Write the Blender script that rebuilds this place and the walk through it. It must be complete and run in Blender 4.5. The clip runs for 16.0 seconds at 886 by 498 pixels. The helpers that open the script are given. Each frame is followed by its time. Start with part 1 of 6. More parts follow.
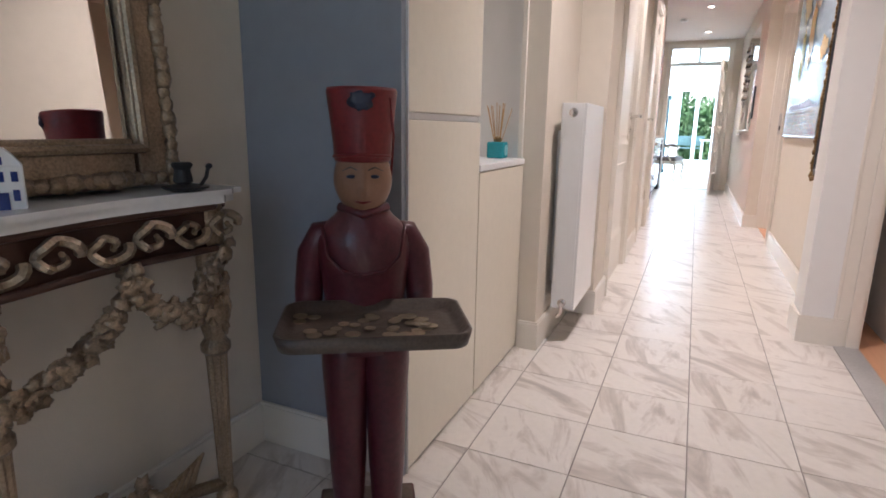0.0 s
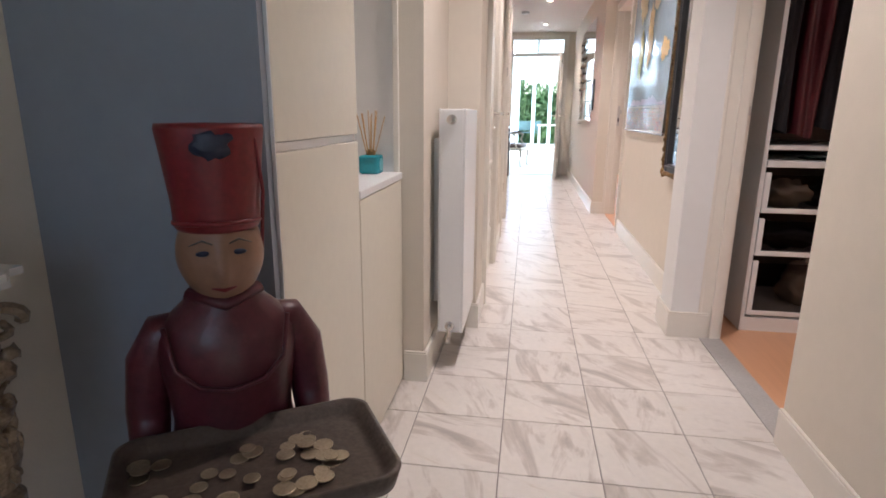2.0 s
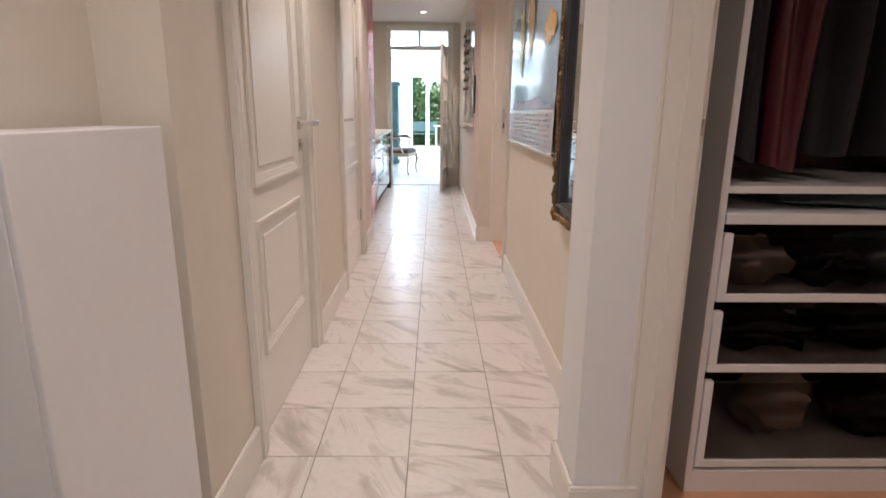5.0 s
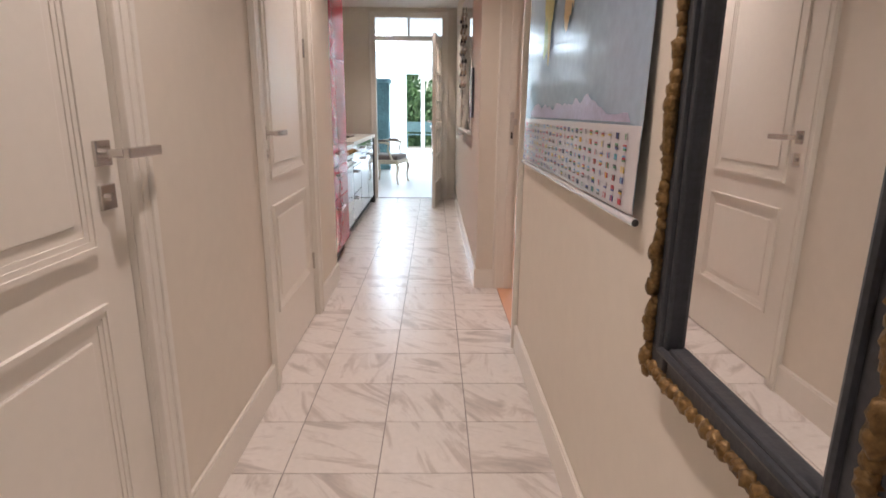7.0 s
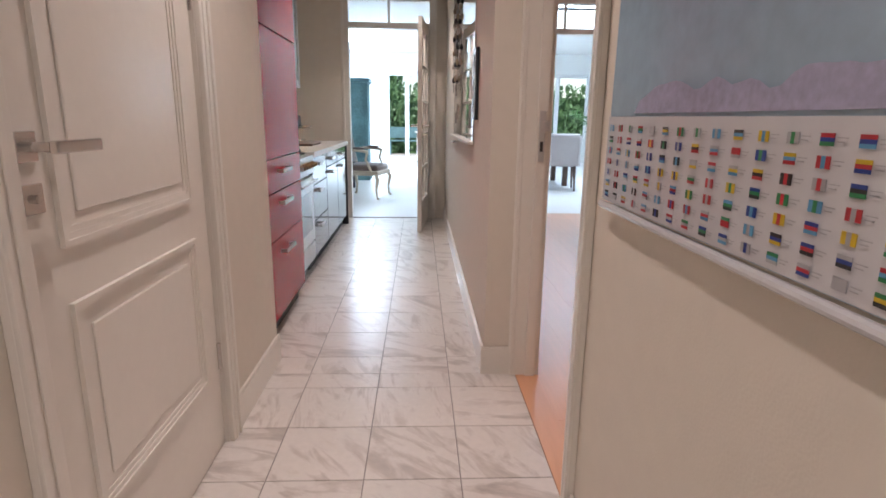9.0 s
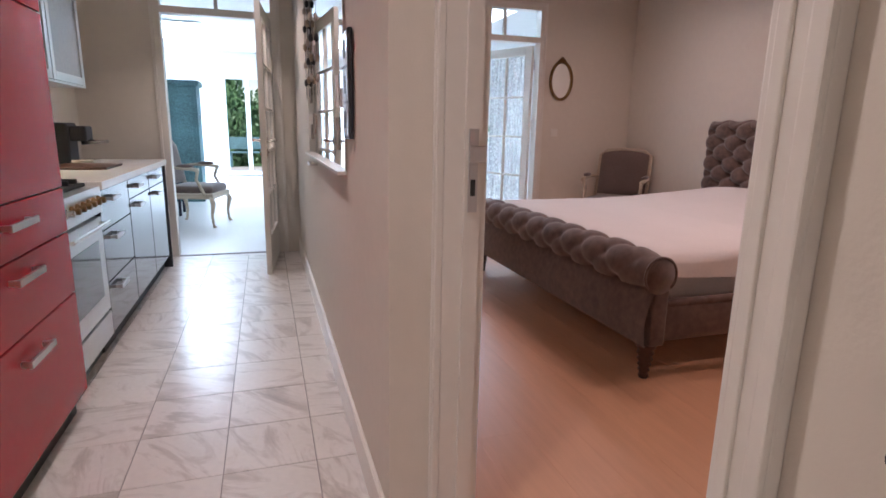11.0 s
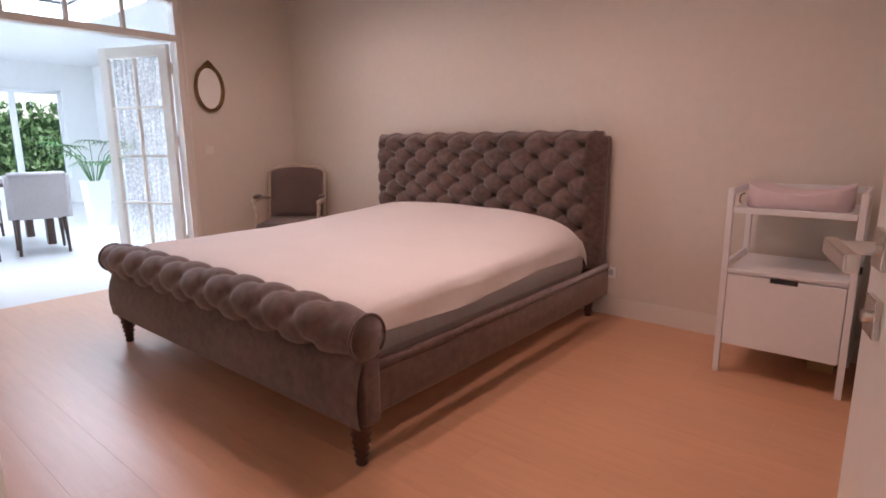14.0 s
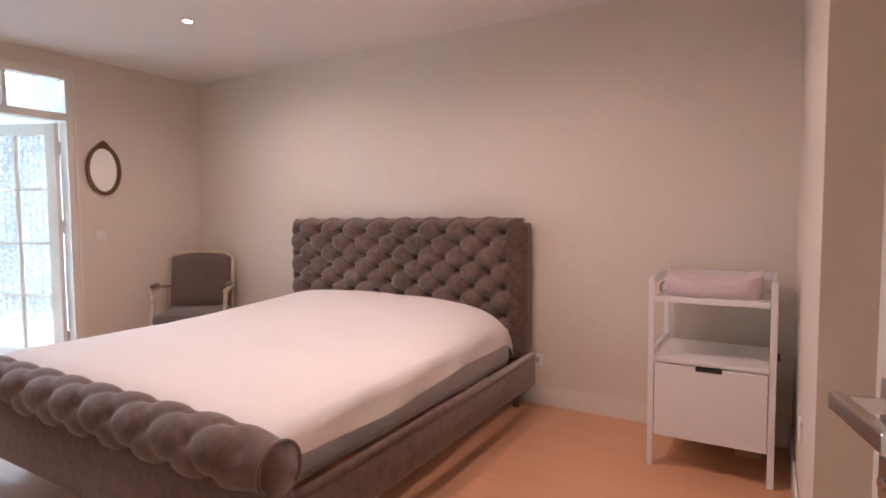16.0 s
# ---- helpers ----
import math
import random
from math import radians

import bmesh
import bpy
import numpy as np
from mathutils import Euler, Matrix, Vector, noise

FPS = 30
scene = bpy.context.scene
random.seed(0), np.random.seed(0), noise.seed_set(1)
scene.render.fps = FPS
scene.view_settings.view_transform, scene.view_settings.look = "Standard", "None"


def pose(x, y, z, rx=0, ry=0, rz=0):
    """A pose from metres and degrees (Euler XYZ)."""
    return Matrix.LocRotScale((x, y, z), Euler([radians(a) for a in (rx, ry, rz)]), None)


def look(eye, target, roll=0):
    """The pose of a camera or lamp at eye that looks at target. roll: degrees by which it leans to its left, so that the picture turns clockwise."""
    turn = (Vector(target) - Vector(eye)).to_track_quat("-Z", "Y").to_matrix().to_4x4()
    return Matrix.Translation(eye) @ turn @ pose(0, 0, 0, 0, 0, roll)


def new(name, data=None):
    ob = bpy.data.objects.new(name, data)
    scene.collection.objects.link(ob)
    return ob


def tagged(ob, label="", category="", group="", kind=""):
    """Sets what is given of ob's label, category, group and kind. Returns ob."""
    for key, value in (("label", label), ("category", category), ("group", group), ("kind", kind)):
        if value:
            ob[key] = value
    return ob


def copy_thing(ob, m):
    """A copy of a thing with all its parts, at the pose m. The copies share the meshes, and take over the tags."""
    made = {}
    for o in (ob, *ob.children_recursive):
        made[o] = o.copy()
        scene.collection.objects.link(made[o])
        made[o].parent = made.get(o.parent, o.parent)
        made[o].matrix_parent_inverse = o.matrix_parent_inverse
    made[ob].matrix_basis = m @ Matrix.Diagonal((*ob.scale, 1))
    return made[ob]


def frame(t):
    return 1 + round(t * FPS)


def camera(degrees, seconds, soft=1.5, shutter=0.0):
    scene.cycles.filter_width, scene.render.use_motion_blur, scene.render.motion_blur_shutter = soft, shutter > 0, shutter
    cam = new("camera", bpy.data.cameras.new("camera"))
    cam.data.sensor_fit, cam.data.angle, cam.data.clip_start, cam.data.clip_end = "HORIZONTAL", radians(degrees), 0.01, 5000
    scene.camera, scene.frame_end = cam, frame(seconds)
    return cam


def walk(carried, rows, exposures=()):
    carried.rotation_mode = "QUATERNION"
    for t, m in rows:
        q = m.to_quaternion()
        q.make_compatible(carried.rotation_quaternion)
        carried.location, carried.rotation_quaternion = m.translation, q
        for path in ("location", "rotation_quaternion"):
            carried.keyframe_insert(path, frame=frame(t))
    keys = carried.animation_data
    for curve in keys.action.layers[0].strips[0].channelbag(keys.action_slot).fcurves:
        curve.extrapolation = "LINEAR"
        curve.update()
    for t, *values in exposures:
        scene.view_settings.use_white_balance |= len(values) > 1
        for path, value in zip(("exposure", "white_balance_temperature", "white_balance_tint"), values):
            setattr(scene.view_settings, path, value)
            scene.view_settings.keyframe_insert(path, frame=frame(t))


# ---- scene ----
cam = camera(77.5, 16.0, soft=1.7)
PATH = [
    (0, (0.029, -0.137, 0.954), (-0.767, 1.647, 0.525), 0.9),
    (0.5, (-0.026, -0.12, 0.973), (-0.628, 1.739, 0.546), 0.8),
    (1, (-0.097, -0.089, 0.983), (-0.515, 1.815, 0.532), 0.7),
    (1.5, (-0.147, 0.009, 1.02), (-0.465, 1.925, 0.544), 0.6),
    (2, (-0.16, 0.125, 1.046), (-0.448, 2.047, 0.57), 0.5),
    (2.5, (-0.13, 0.267, 1.063), (-0.383, 2.192, 0.584), 0.6),
    (3, (-0.068, 0.459, 1.086), (-0.23, 2.394, 0.607), 0.5),
    (3.5, (-0.029, 0.62, 1.096), (-0.05, 2.563, 0.62), 0.5),
    (4, (0.04, 0.881, 1.082), (0.074, 2.823, 0.607), 0.4),
    (6.5, (0.286, 2.463, 1.131), (0.312, 4.404, 0.65), 0.5),
    (7, (0.278, 2.767, 1.137), (0.312, 4.708, 0.655), 0.5),
    (7.5, (0.29, 3.101, 1.127), (0.323, 5.042, 0.645), 0.5),
    (8, (0.288, 3.417, 1.115), (0.295, 5.359, 0.634), 0.5),
    (10.5, (0.248, 4.798, 1.105), (0.685, 6.703, 0.683), 1.2),
    (11, (0.283, 4.995, 1.138), (0.881, 6.856, 0.713), 1.1),
    (11.5, (0.323, 5.167, 1.16), (1.162, 6.934, 0.744), 0.7),
    (12, (0.362, 5.259, 1.174), (1.557, 6.811, 0.77), 0.1),
    (12.5, (0.497, 5.4, 1.149), (1.871, 6.799, 0.757), 0.0),
    (13, (0.587, 5.501, 1.155), (2.03, 6.829, 0.763), -0.1),
    (13.5, (0.65, 5.555, 1.16), (2.133, 6.839, 0.77), -0.2),
    (14, (0.693, 5.595, 1.188), (2.208, 6.843, 0.805), -0.3),
    (14.5, (0.711, 5.621, 1.229), (2.264, 6.831, 0.877), -0.4),
    (15, (0.724, 5.637, 1.259), (2.34, 6.783, 0.985), -0.4),
    (15.5, (0.741, 5.676, 1.264), (2.436, 6.719, 1.074), -0.5),
    (16, (0.811, 5.726, 1.265), (2.528, 6.744, 1.146), -0.4),
]
EXPOSURES = [(0, 1.40, 5950, 10), (2, 1.32, 6000, 10), (4, 0.98, 6150, 10), (6.5, 0.65, 6500, 13), (8, 0.58, 6450, 12), (10.5, 0.38, 5900, 15), (12, 0.40, 6500, 17), (12.5, 0.42, 6650, 18), (13.5, 0.66, 6450, 20), (14.5, 0.70, 6300, 19), (16, 1.08, 6100, 12)]
walk(cam, [(t, look(eye, target, roll)) for t, eye, target, roll in PATH], EXPOSURES)

# ---- world, sun, lamps ----
world = bpy.data.worlds.new("sky")
scene.world = world
world.use_nodes = True
wn = world.node_tree.nodes
sky = wn.new("ShaderNodeTexSky")
sky.sky_type, sky.sun_disc, sky.sun_elevation, sky.sun_rotation = "NISHITA", False, radians(50), radians(217)
world.node_tree.links.new(sky.outputs[0], wn["Background"].inputs[0])
wn["Background"].inputs[1].default_value = 0.15
sun = new("sun", bpy.data.lights.new("sun", "SUN"))
sun.data.energy, sun.data.angle, sun.data.color = 5.0, radians(0.6), (1, 0.95, 0.88)
sun.matrix_world = look((0, 0, 0), (0.45, 0.6, -0.9))


def area_lamp(name, m, sx, sy, energy, color, spread=180):
    d = bpy.data.lights.new(name, "AREA")
    d.shape, d.size, d.size_y, d.energy, d.color, d.spread = "RECTANGLE", sx, sy, energy, color, radians(spread)
    ob = new(name, d)
    ob.matrix_world = m
    return ob


WARM, ROSY = (1.0, 0.84, 0.775), (1.0, 0.70, 0.62)
HALL_SPOTS = [(0.03, 9.33), (0.03, 7.5), (0.03, 5.67), (0.03, 3.84), (0.03, 2.01)]
BED_SPOTS = [(3.15, 9.05), (2.45, 7.45), (2.75, 6.85)]
HALL_H, BED_H, LIV_H = 2.40, 2.56, 2.70
HALL_W, BED_W, SKY_W, FRONT_W = 4.8, 5.8, 420, 1.2
for sx, sy in HALL_SPOTS:
    area_lamp("hall_lamp", pose(sx, sy, HALL_H - 0.02), 0.06, 0.06, HALL_W, WARM, 112)
for sx, sy in BED_SPOTS:
    area_lamp("bedroom_lamp", pose(sx, sy, BED_H - 0.02), 0.06, 0.06, BED_W, ROSY, 160)
area_lamp("skylight_lamp", pose(-1.2, 15.9, LIV_H + 0.35), 1.2, 2.2, SKY_W, (0.66, 0.84, 1.0))
area_lamp("skylight_lamp", pose(2.9, 13.2, LIV_H + 0.35), 1.4, 2.6, SKY_W * 0.3, (0.66, 0.84, 1.0))
area_lamp("front_door_daylight", pose(-0.2, -1.93, 1.5, 90, 0, 0), 0.8, 1.2, FRONT_W, (0.62, 0.75, 1.0))
# Added fill without a fitting, out of view; it brightens the wardrobe.
area_lamp("wardrobe_room_fill", pose(1.6, 1.2, 2.36), 0.08, 0.08, 4.5, WARM, 160)
area_lamp("hood_lamp", pose(-0.95, 7.9, 1.335), 0.05, 0.05, 1.2, (1, 0.82, 0.55), 120)
area_lamp("hood_lamp", pose(-0.95, 8.7, 1.335), 0.05, 0.05, 1.2, (1, 0.82, 0.55), 120)


# ---- materials ----
def mat(name, color, rough=0.5, metal=0.0, var=0.08, scale=8.0, bump=0.0, bscale=60.0, spec=0.5, sheen=0.0, coat=0.0):
    """A surface with a slow stain (painted sheen on the taupe velvet), a fine grain and fine relief."""
    m = bpy.data.materials.new(name)
    m.use_nodes = True
    n, l = m.node_tree.nodes, m.node_tree.links
    b = n["Principled BSDF"]
    tc = n.new("ShaderNodeTexCoord")
    n1, n2 = n.new("ShaderNodeTexNoise"), n.new("ShaderNodeTexNoise")
    n1.inputs["Scale"].default_value, n2.inputs["Scale"].default_value = scale / 4, scale * 6
    n1.inputs["Detail"].default_value, n2.inputs["Detail"].default_value = 4, 3
    l.new(tc.outputs["Object"], n1.inputs["Vector"])
    l.new(tc.outputs["Object"], n2.inputs["Vector"])
    add = n.new("ShaderNodeMath")
    add.operation = "ADD"
    l.new(n1.outputs["Fac"], add.inputs[0])
    l.new(n2.outputs["Fac"], add.inputs[1])
    mr = n.new("ShaderNodeMapRange")
    mr.inputs["From Min"].default_value, mr.inputs["From Max"].default_value = 0.6, 1.4
    mr.inputs["To Min"].default_value, mr.inputs["To Max"].default_value = 1 - var, 1 + var
    l.new(add.outputs[0], mr.inputs["Value"])
    mix = n.new("ShaderNodeMix")
    mix.data_type, mix.blend_type = "RGBA", "MULTIPLY"
    mix.inputs["Factor"].default_value = 1
    mix.inputs["A"].default_value = (*color, 1)
    l.new(mr.outputs["Result"], mix.inputs["B"])
    l.new(mix.outputs["Result"], b.inputs["Base Color"])
    b.inputs["Roughness"].default_value, b.inputs["Metallic"].default_value = rough, metal
    b.inputs["Specular IOR Level"].default_value = spec
    b.inputs["Sheen Weight"].default_value = sheen
    b.inputs["Coat Weight"].default_value = coat
    if bump:
        n3, bp = n.new("ShaderNodeTexNoise"), n.new("ShaderNodeBump")
        n3.inputs["Scale"].default_value, n3.inputs["Detail"].default_value = bscale, 5
        bp.inputs["Strength"].default_value, bp.inputs["Distance"].default_value = bump, 0.01
        l.new(tc.outputs["Object"], n3.inputs["Vector"])
        l.new(n3.outputs["Fac"], bp.inputs["Height"])
        l.new(bp.outputs["Normal"], b.inputs["Normal"])
    return m


def glow(name, color, strength):
    m = bpy.data.materials.new(name)
    m.use_nodes = True
    b = m.node_tree.nodes["Principled BSDF"]
    b.inputs["Emission Color"].default_value, b.inputs["Emission Strength"].default_value = (*color, 1), strength
    return m


def glass(name, color=(1, 1, 1), rough=0.0):
    m = bpy.data.materials.new(name)
    m.use_nodes = True
    b = m.node_tree.nodes["Principled BSDF"]
    b.inputs["Base Color"].default_value = (*color, 1)
    b.inputs["Roughness"].default_value, b.inputs["Transmission Weight"].default_value, b.inputs["IOR"].default_value = rough, 1, 1.05
    return m


def tile_marble():
    m = mat("white_veined_marble", (0.70, 0.66, 0.62), 0.29, 0, 0.07, 6, 0.02, 30)
    n, l = m.node_tree.nodes, m.node_tree.links
    b = n["Principled BSDF"]
    tc, oi = n.new("ShaderNodeTexCoord"), n.new("ShaderNodeObjectInfo")
    sc = n.new("ShaderNodeVectorMath")
    sc.operation = "SCALE"
    sc.inputs[0].default_value = (17.0, 31.0, 9.0)
    l.new(oi.outputs["Random"], sc.inputs["Scale"])
    ad = n.new("ShaderNodeVectorMath")
    l.new(tc.outputs["Object"], ad.inputs[0])
    l.new(sc.outputs["Vector"], ad.inputs[1])
    rot = n.new("ShaderNodeVectorRotate")
    rot.rotation_type = "Z_AXIS"
    mu = n.new("ShaderNodeMath")
    mu.operation = "MULTIPLY"
    mu.inputs[1].default_value = 1.6
    l.new(oi.outputs["Random"], mu.inputs[0])
    l.new(ad.outputs["Vector"], rot.inputs["Vector"])
    l.new(mu.outputs[0], rot.inputs["Angle"])
    mp = n.new("ShaderNodeMapping")
    mp.inputs["Scale"].default_value = (2.0, 7.0, 2.0)
    l.new(rot.outputs["Vector"], mp.inputs["Vector"])
    v = n.new("ShaderNodeTexNoise")
    v.inputs["Scale"].default_value, v.inputs["Detail"].default_value, v.inputs["Distortion"].default_value = 1.3, 8, 1.3
    v.inputs["Roughness"].default_value = 0.6
    l.new(mp.outputs["Vector"], v.inputs["Vector"])
    r = n.new("ShaderNodeValToRGB")
    e = r.color_ramp.elements
    e[0].position, e[0].color = 0.30, (0.62, 0.60, 0.59, 1)
    e[1].position, e[1].color = 0.50, (1, 1, 1, 1)
    x = r.color_ramp.elements.new(0.41)
    x.color = (0.80, 0.77, 0.75, 1)
    y = r.color_ramp.elements.new(0.64)
    y.color = (0.99, 0.985, 0.97, 1)
    z = r.color_ramp.elements.new(0.72)
    z.color = (0.87, 0.84, 0.80, 1)
    l.new(v.outputs["Fac"], r.inputs["Fac"])
    mx = n.new("ShaderNodeMix")
    mx.data_type, mx.blend_type = "RGBA", "MULTIPLY"
    mx.inputs["Factor"].default_value = 1
    src = b.inputs["Base Color"].links[0].from_socket
    l.new(src, mx.inputs["A"])
    l.new(r.outputs["Color"], mx.inputs["B"])
    l.new(mx.outputs["Result"], b.inputs["Base Color"])
    return m


def wood(name, color, rough, stretch=(14, 1.2, 14), contrast=0.25, random_tint=True):
    m = bpy.data.materials.new(name)
    m.use_nodes = True
    n, l = m.node_tree.nodes, m.node_tree.links
    b = n["Principled BSDF"]
    tc, mp, nz, r = n.new("ShaderNodeTexCoord"), n.new("ShaderNodeMapping"), n.new("ShaderNodeTexNoise"), n.new("ShaderNodeMapRange")
    mp.inputs["Scale"].default_value = stretch
    nz.inputs["Scale"].default_value, nz.inputs["Detail"].default_value, nz.inputs["Distortion"].default_value = 2.5, 6, 0.8
    l.new(tc.outputs["Object"], mp.inputs["Vector"])
    l.new(mp.outputs["Vector"], nz.inputs["Vector"])
    r.inputs["From Min"].default_value, r.inputs["From Max"].default_value = 0.3, 0.7
    r.inputs["To Min"].default_value, r.inputs["To Max"].default_value = 1 - contrast, 1 + contrast * 0.4
    l.new(nz.outputs["Fac"], r.inputs["Value"])
    mx = n.new("ShaderNodeMix")
    mx.data_type, mx.blend_type = "RGBA", "MULTIPLY"
    mx.inputs["Factor"].default_value = 1
    mx.inputs["A"].default_value = (*color, 1)
    l.new(r.outputs["Result"], mx.inputs["B"])
    out = mx.outputs["Result"]
    if random_tint:
        oi, r2, m2 = n.new("ShaderNodeObjectInfo"), n.new("ShaderNodeMapRange"), n.new("ShaderNodeMix")
        r2.inputs["To Min"].default_value, r2.inputs["To Max"].default_value = 0.97, 1.03
        l.new(oi.outputs["Random"], r2.inputs["Value"])
        m2.data_type, m2.blend_type = "RGBA", "MULTIPLY"
        m2.inputs["Factor"].default_value = 1
        l.new(out, m2.inputs["A"])
        l.new(r2.outputs["Result"], m2.inputs["B"])
        out = m2.outputs["Result"]
    l.new(out, b.inputs["Base Color"])
    b.inputs["Roughness"].default_value = rough
    return m


M_WALL = mat("cream_wall_paint", (0.74, 0.68, 0.59), 0.75, 0, 0.03, 3, 0.08, 180)
M_WALLW = mat("white_wall_paint", (0.82, 0.82, 0.81), 0.75, 0, 0.02, 3, 0.06, 180)
M_CEIL = mat("ceiling_paint", (0.80, 0.76, 0.72), 0.85, 0, 0.02, 3, 0.06, 150)
# Grey-blue puts the cool, dim light on the side panel into its colour.
M_BLUE = mat("grey_blue_cool_shade", (0.30, 0.325, 0.38), 0.5, 0, 0.05, 4, 0.04, 120)
M_TRIM = mat("cream_gloss_paint", (0.80, 0.76, 0.69), 0.28, 0, 0.025, 5, 0.03, 40)
M_CAB = mat("cream_lacquer", (0.78, 0.73, 0.62), 0.35, 0, 0.03, 5, 0.02, 60)
M_WHITE = mat("white_enamel", (0.84, 0.84, 0.84), 0.3, 0, 0.02, 6, 0.01, 60)
M_MARBLE = tile_marble()
M_GROUT = mat("grey_grout", (0.26, 0.24, 0.22), 0.9, 0, 0.15, 20, 0.2, 200)
M_STONE = mat("grey_threshold_stone", (0.42, 0.41, 0.40), 0.4, 0, 0.15, 18, 0.04, 80)
M_FLOOR = wood("beech_laminate", (0.68, 0.37, 0.215), 0.36, contrast=0.06)
M_PALE = mat("pale_floor", (0.70, 0.68, 0.66), 0.35, 0, 0.05, 5)
# The wide colour variation paints the patchy sheen of crushed pile.
M_VELVET = mat("taupe_velvet", (0.135, 0.090, 0.074), 0.75, 0, 0.5, 4.5, 0.03, 160, 0.25, 0.4)
M_SEAT = mat("brown_velvet", (0.15, 0.105, 0.09), 0.85, 0, 0.2, 14, 0.1, 200, 0.2, 0.4)
M_LINEN = mat("white_linen", (0.84, 0.80, 0.77), 0.9, 0, 0.03, 10, 0.25, 14, 0.2, 0.2)
M_SHEET = mat("grey_white_sheet", (0.80, 0.77, 0.76), 0.9, 0, 0.05, 12, 0.3, 18, 0.2)
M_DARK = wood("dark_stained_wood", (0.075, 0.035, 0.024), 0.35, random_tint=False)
M_PALEWOOD = wood("limed_wood", (0.55, 0.45, 0.34), 0.5, random_tint=False)
M_GILT = mat("worn_silver_gilt", (0.36, 0.28, 0.20), 0.38, 0.75, 0.45, 30, 0.3, 90)
M_GOLD = mat("worn_gold_leaf", (0.20, 0.12, 0.045), 0.45, 0.6, 0.6, 30, 0.4, 90)
M_FRAME = mat("blackened_frame", (0.05, 0.055, 0.065), 0.4, 0.2, 0.3, 20, 0.1, 80)
M_MTOP = mat("white_marble_top", (0.78, 0.78, 0.78), 0.15, 0, 0.08, 10)
M_STEEL = mat("brushed_steel", (0.62, 0.61, 0.60), 0.28, 1, 0.05, 30)
M_CHROME = mat("satin_chrome", (0.66, 0.63, 0.60), 0.22, 1, 0.03, 30)
M_RED = mat("red_gloss_lacquer", (0.40, 0.010, 0.02), 0.26, 0, 0.05, 5, 0, 60, 0.4, 0, 0.0)
M_BLACK = mat("black_gloss", (0.012, 0.014, 0.02), 0.08, 0, 0.1, 6, 0, 60, 0.6, 0, 0.6)
M_DULL = mat("matt_black", (0.02, 0.02, 0.022), 0.55, 0, 0.1, 10)
M_MIRROR = mat("mirror_glass", (0.92, 0.92, 0.92), 0.015, 1, 0.0, 2)
M_GLASS = glass("clear_glass")
M_FROST = glass("frosted_glass", (0.75, 0.8, 0.82), 0.35)
M_SUIT = mat("oxblood_painted_wood", (0.085, 0.014, 0.02), 0.38, 0, 0.4, 12, 0.15, 50, 0.5, 0, 0.12)
M_HAT = mat("red_painted_wood", (0.17, 0.012, 0.015), 0.38, 0, 0.3, 16, 0.08, 60)
M_SKIN = mat("painted_flesh", (0.29, 0.15, 0.09), 0.36, 0, 0.12, 14, 0.05, 40)
M_NAVY = mat("navy_paint", (0.02, 0.025, 0.05), 0.4, 0, 0.2, 20)
M_TRAY = mat("worn_brown_tray", (0.095, 0.07, 0.055), 0.42, 0.1, 0.4, 22, 0.15, 70)
M_COIN = mat("worn_coin", (0.50, 0.42, 0.30), 0.32, 0.9, 0.2, 60, 0.2, 300)
M_TEAL = mat("turquoise_glaze", (0.03, 0.33, 0.40), 0.25, 0, 0.15, 20)
M_REED = mat("reed", (0.52, 0.32, 0.14), 0.7, 0, 0.2, 40)
M_BLUEDELFT = mat("cobalt_glaze", (0.03, 0.05, 0.2), 0.2, 0, 0.1, 30)
M_LACE = mat("white_lace", (0.85, 0.86, 0.88), 0.9, 0, 0.05, 10)
M_LEAF = mat("hedge_leaf", (0.10, 0.19, 0.08), 0.5, 0, 0.5, 4)
M_PALM = mat("palm_leaf", (0.05, 0.13, 0.03), 0.45, 0, 0.3, 10)
M_GRASS = mat("lawn", (0.06, 0.12, 0.035), 0.9, 0, 0.4, 6, 0.3, 40)
M_PAVE = mat("patio_stone", (0.40, 0.38, 0.35), 0.8, 0, 0.15, 8, 0.1, 60)
M_TEALCAB = mat("distressed_teal_paint", (0.10, 0.20, 0.22), 0.6, 0, 0.6, 10, 0.1, 60)
M_LAMP = glow("lamp_glow", (1.0, 0.88, 0.7), 7)
M_CLOTHR = mat("red_cloth", (0.45, 0.03, 0.015), 0.9, 0, 0.2, 12, 0.2, 60)
M_CLOTHD = mat("dark_cloth", (0.02, 0.018, 0.022), 0.9, 0, 0.3, 12, 0.3, 60)
M_CLOTHT = mat("grey_green_cloth", (0.16, 0.22, 0.21), 0.9, 0, 0.3, 12, 0.3, 60)
M_CLOTHB = mat("beige_cloth", (0.42, 0.36, 0.30), 0.9, 0, 0.2, 12, 0.3, 60)
M_SMOKE = mat("smoked_glass_front", (0.025, 0.02, 0.022), 0.1, 0, 0.1, 8)
M_BRICK = mat("shed_wood", (0.3, 0.26, 0.22), 0.8, 0, 0.2, 8)


# ---- building helpers ----
def part(name, bm, material, parent=None, label="", smooth=False):
    me = bpy.data.meshes.new(name)
    bmesh.ops.recalc_face_normals(bm, faces=bm.faces[:])
    if smooth:
        for fc in bm.faces:
            fc.smooth = True
    bm.to_mesh(me)
    bm.free()
    for mm in material if isinstance(material, (list, tuple)) else [material]:
        me.materials.append(mm)
    ob = new(name, me)
    ob.parent = parent
    if label:
        ob["label"] = label
    return ob


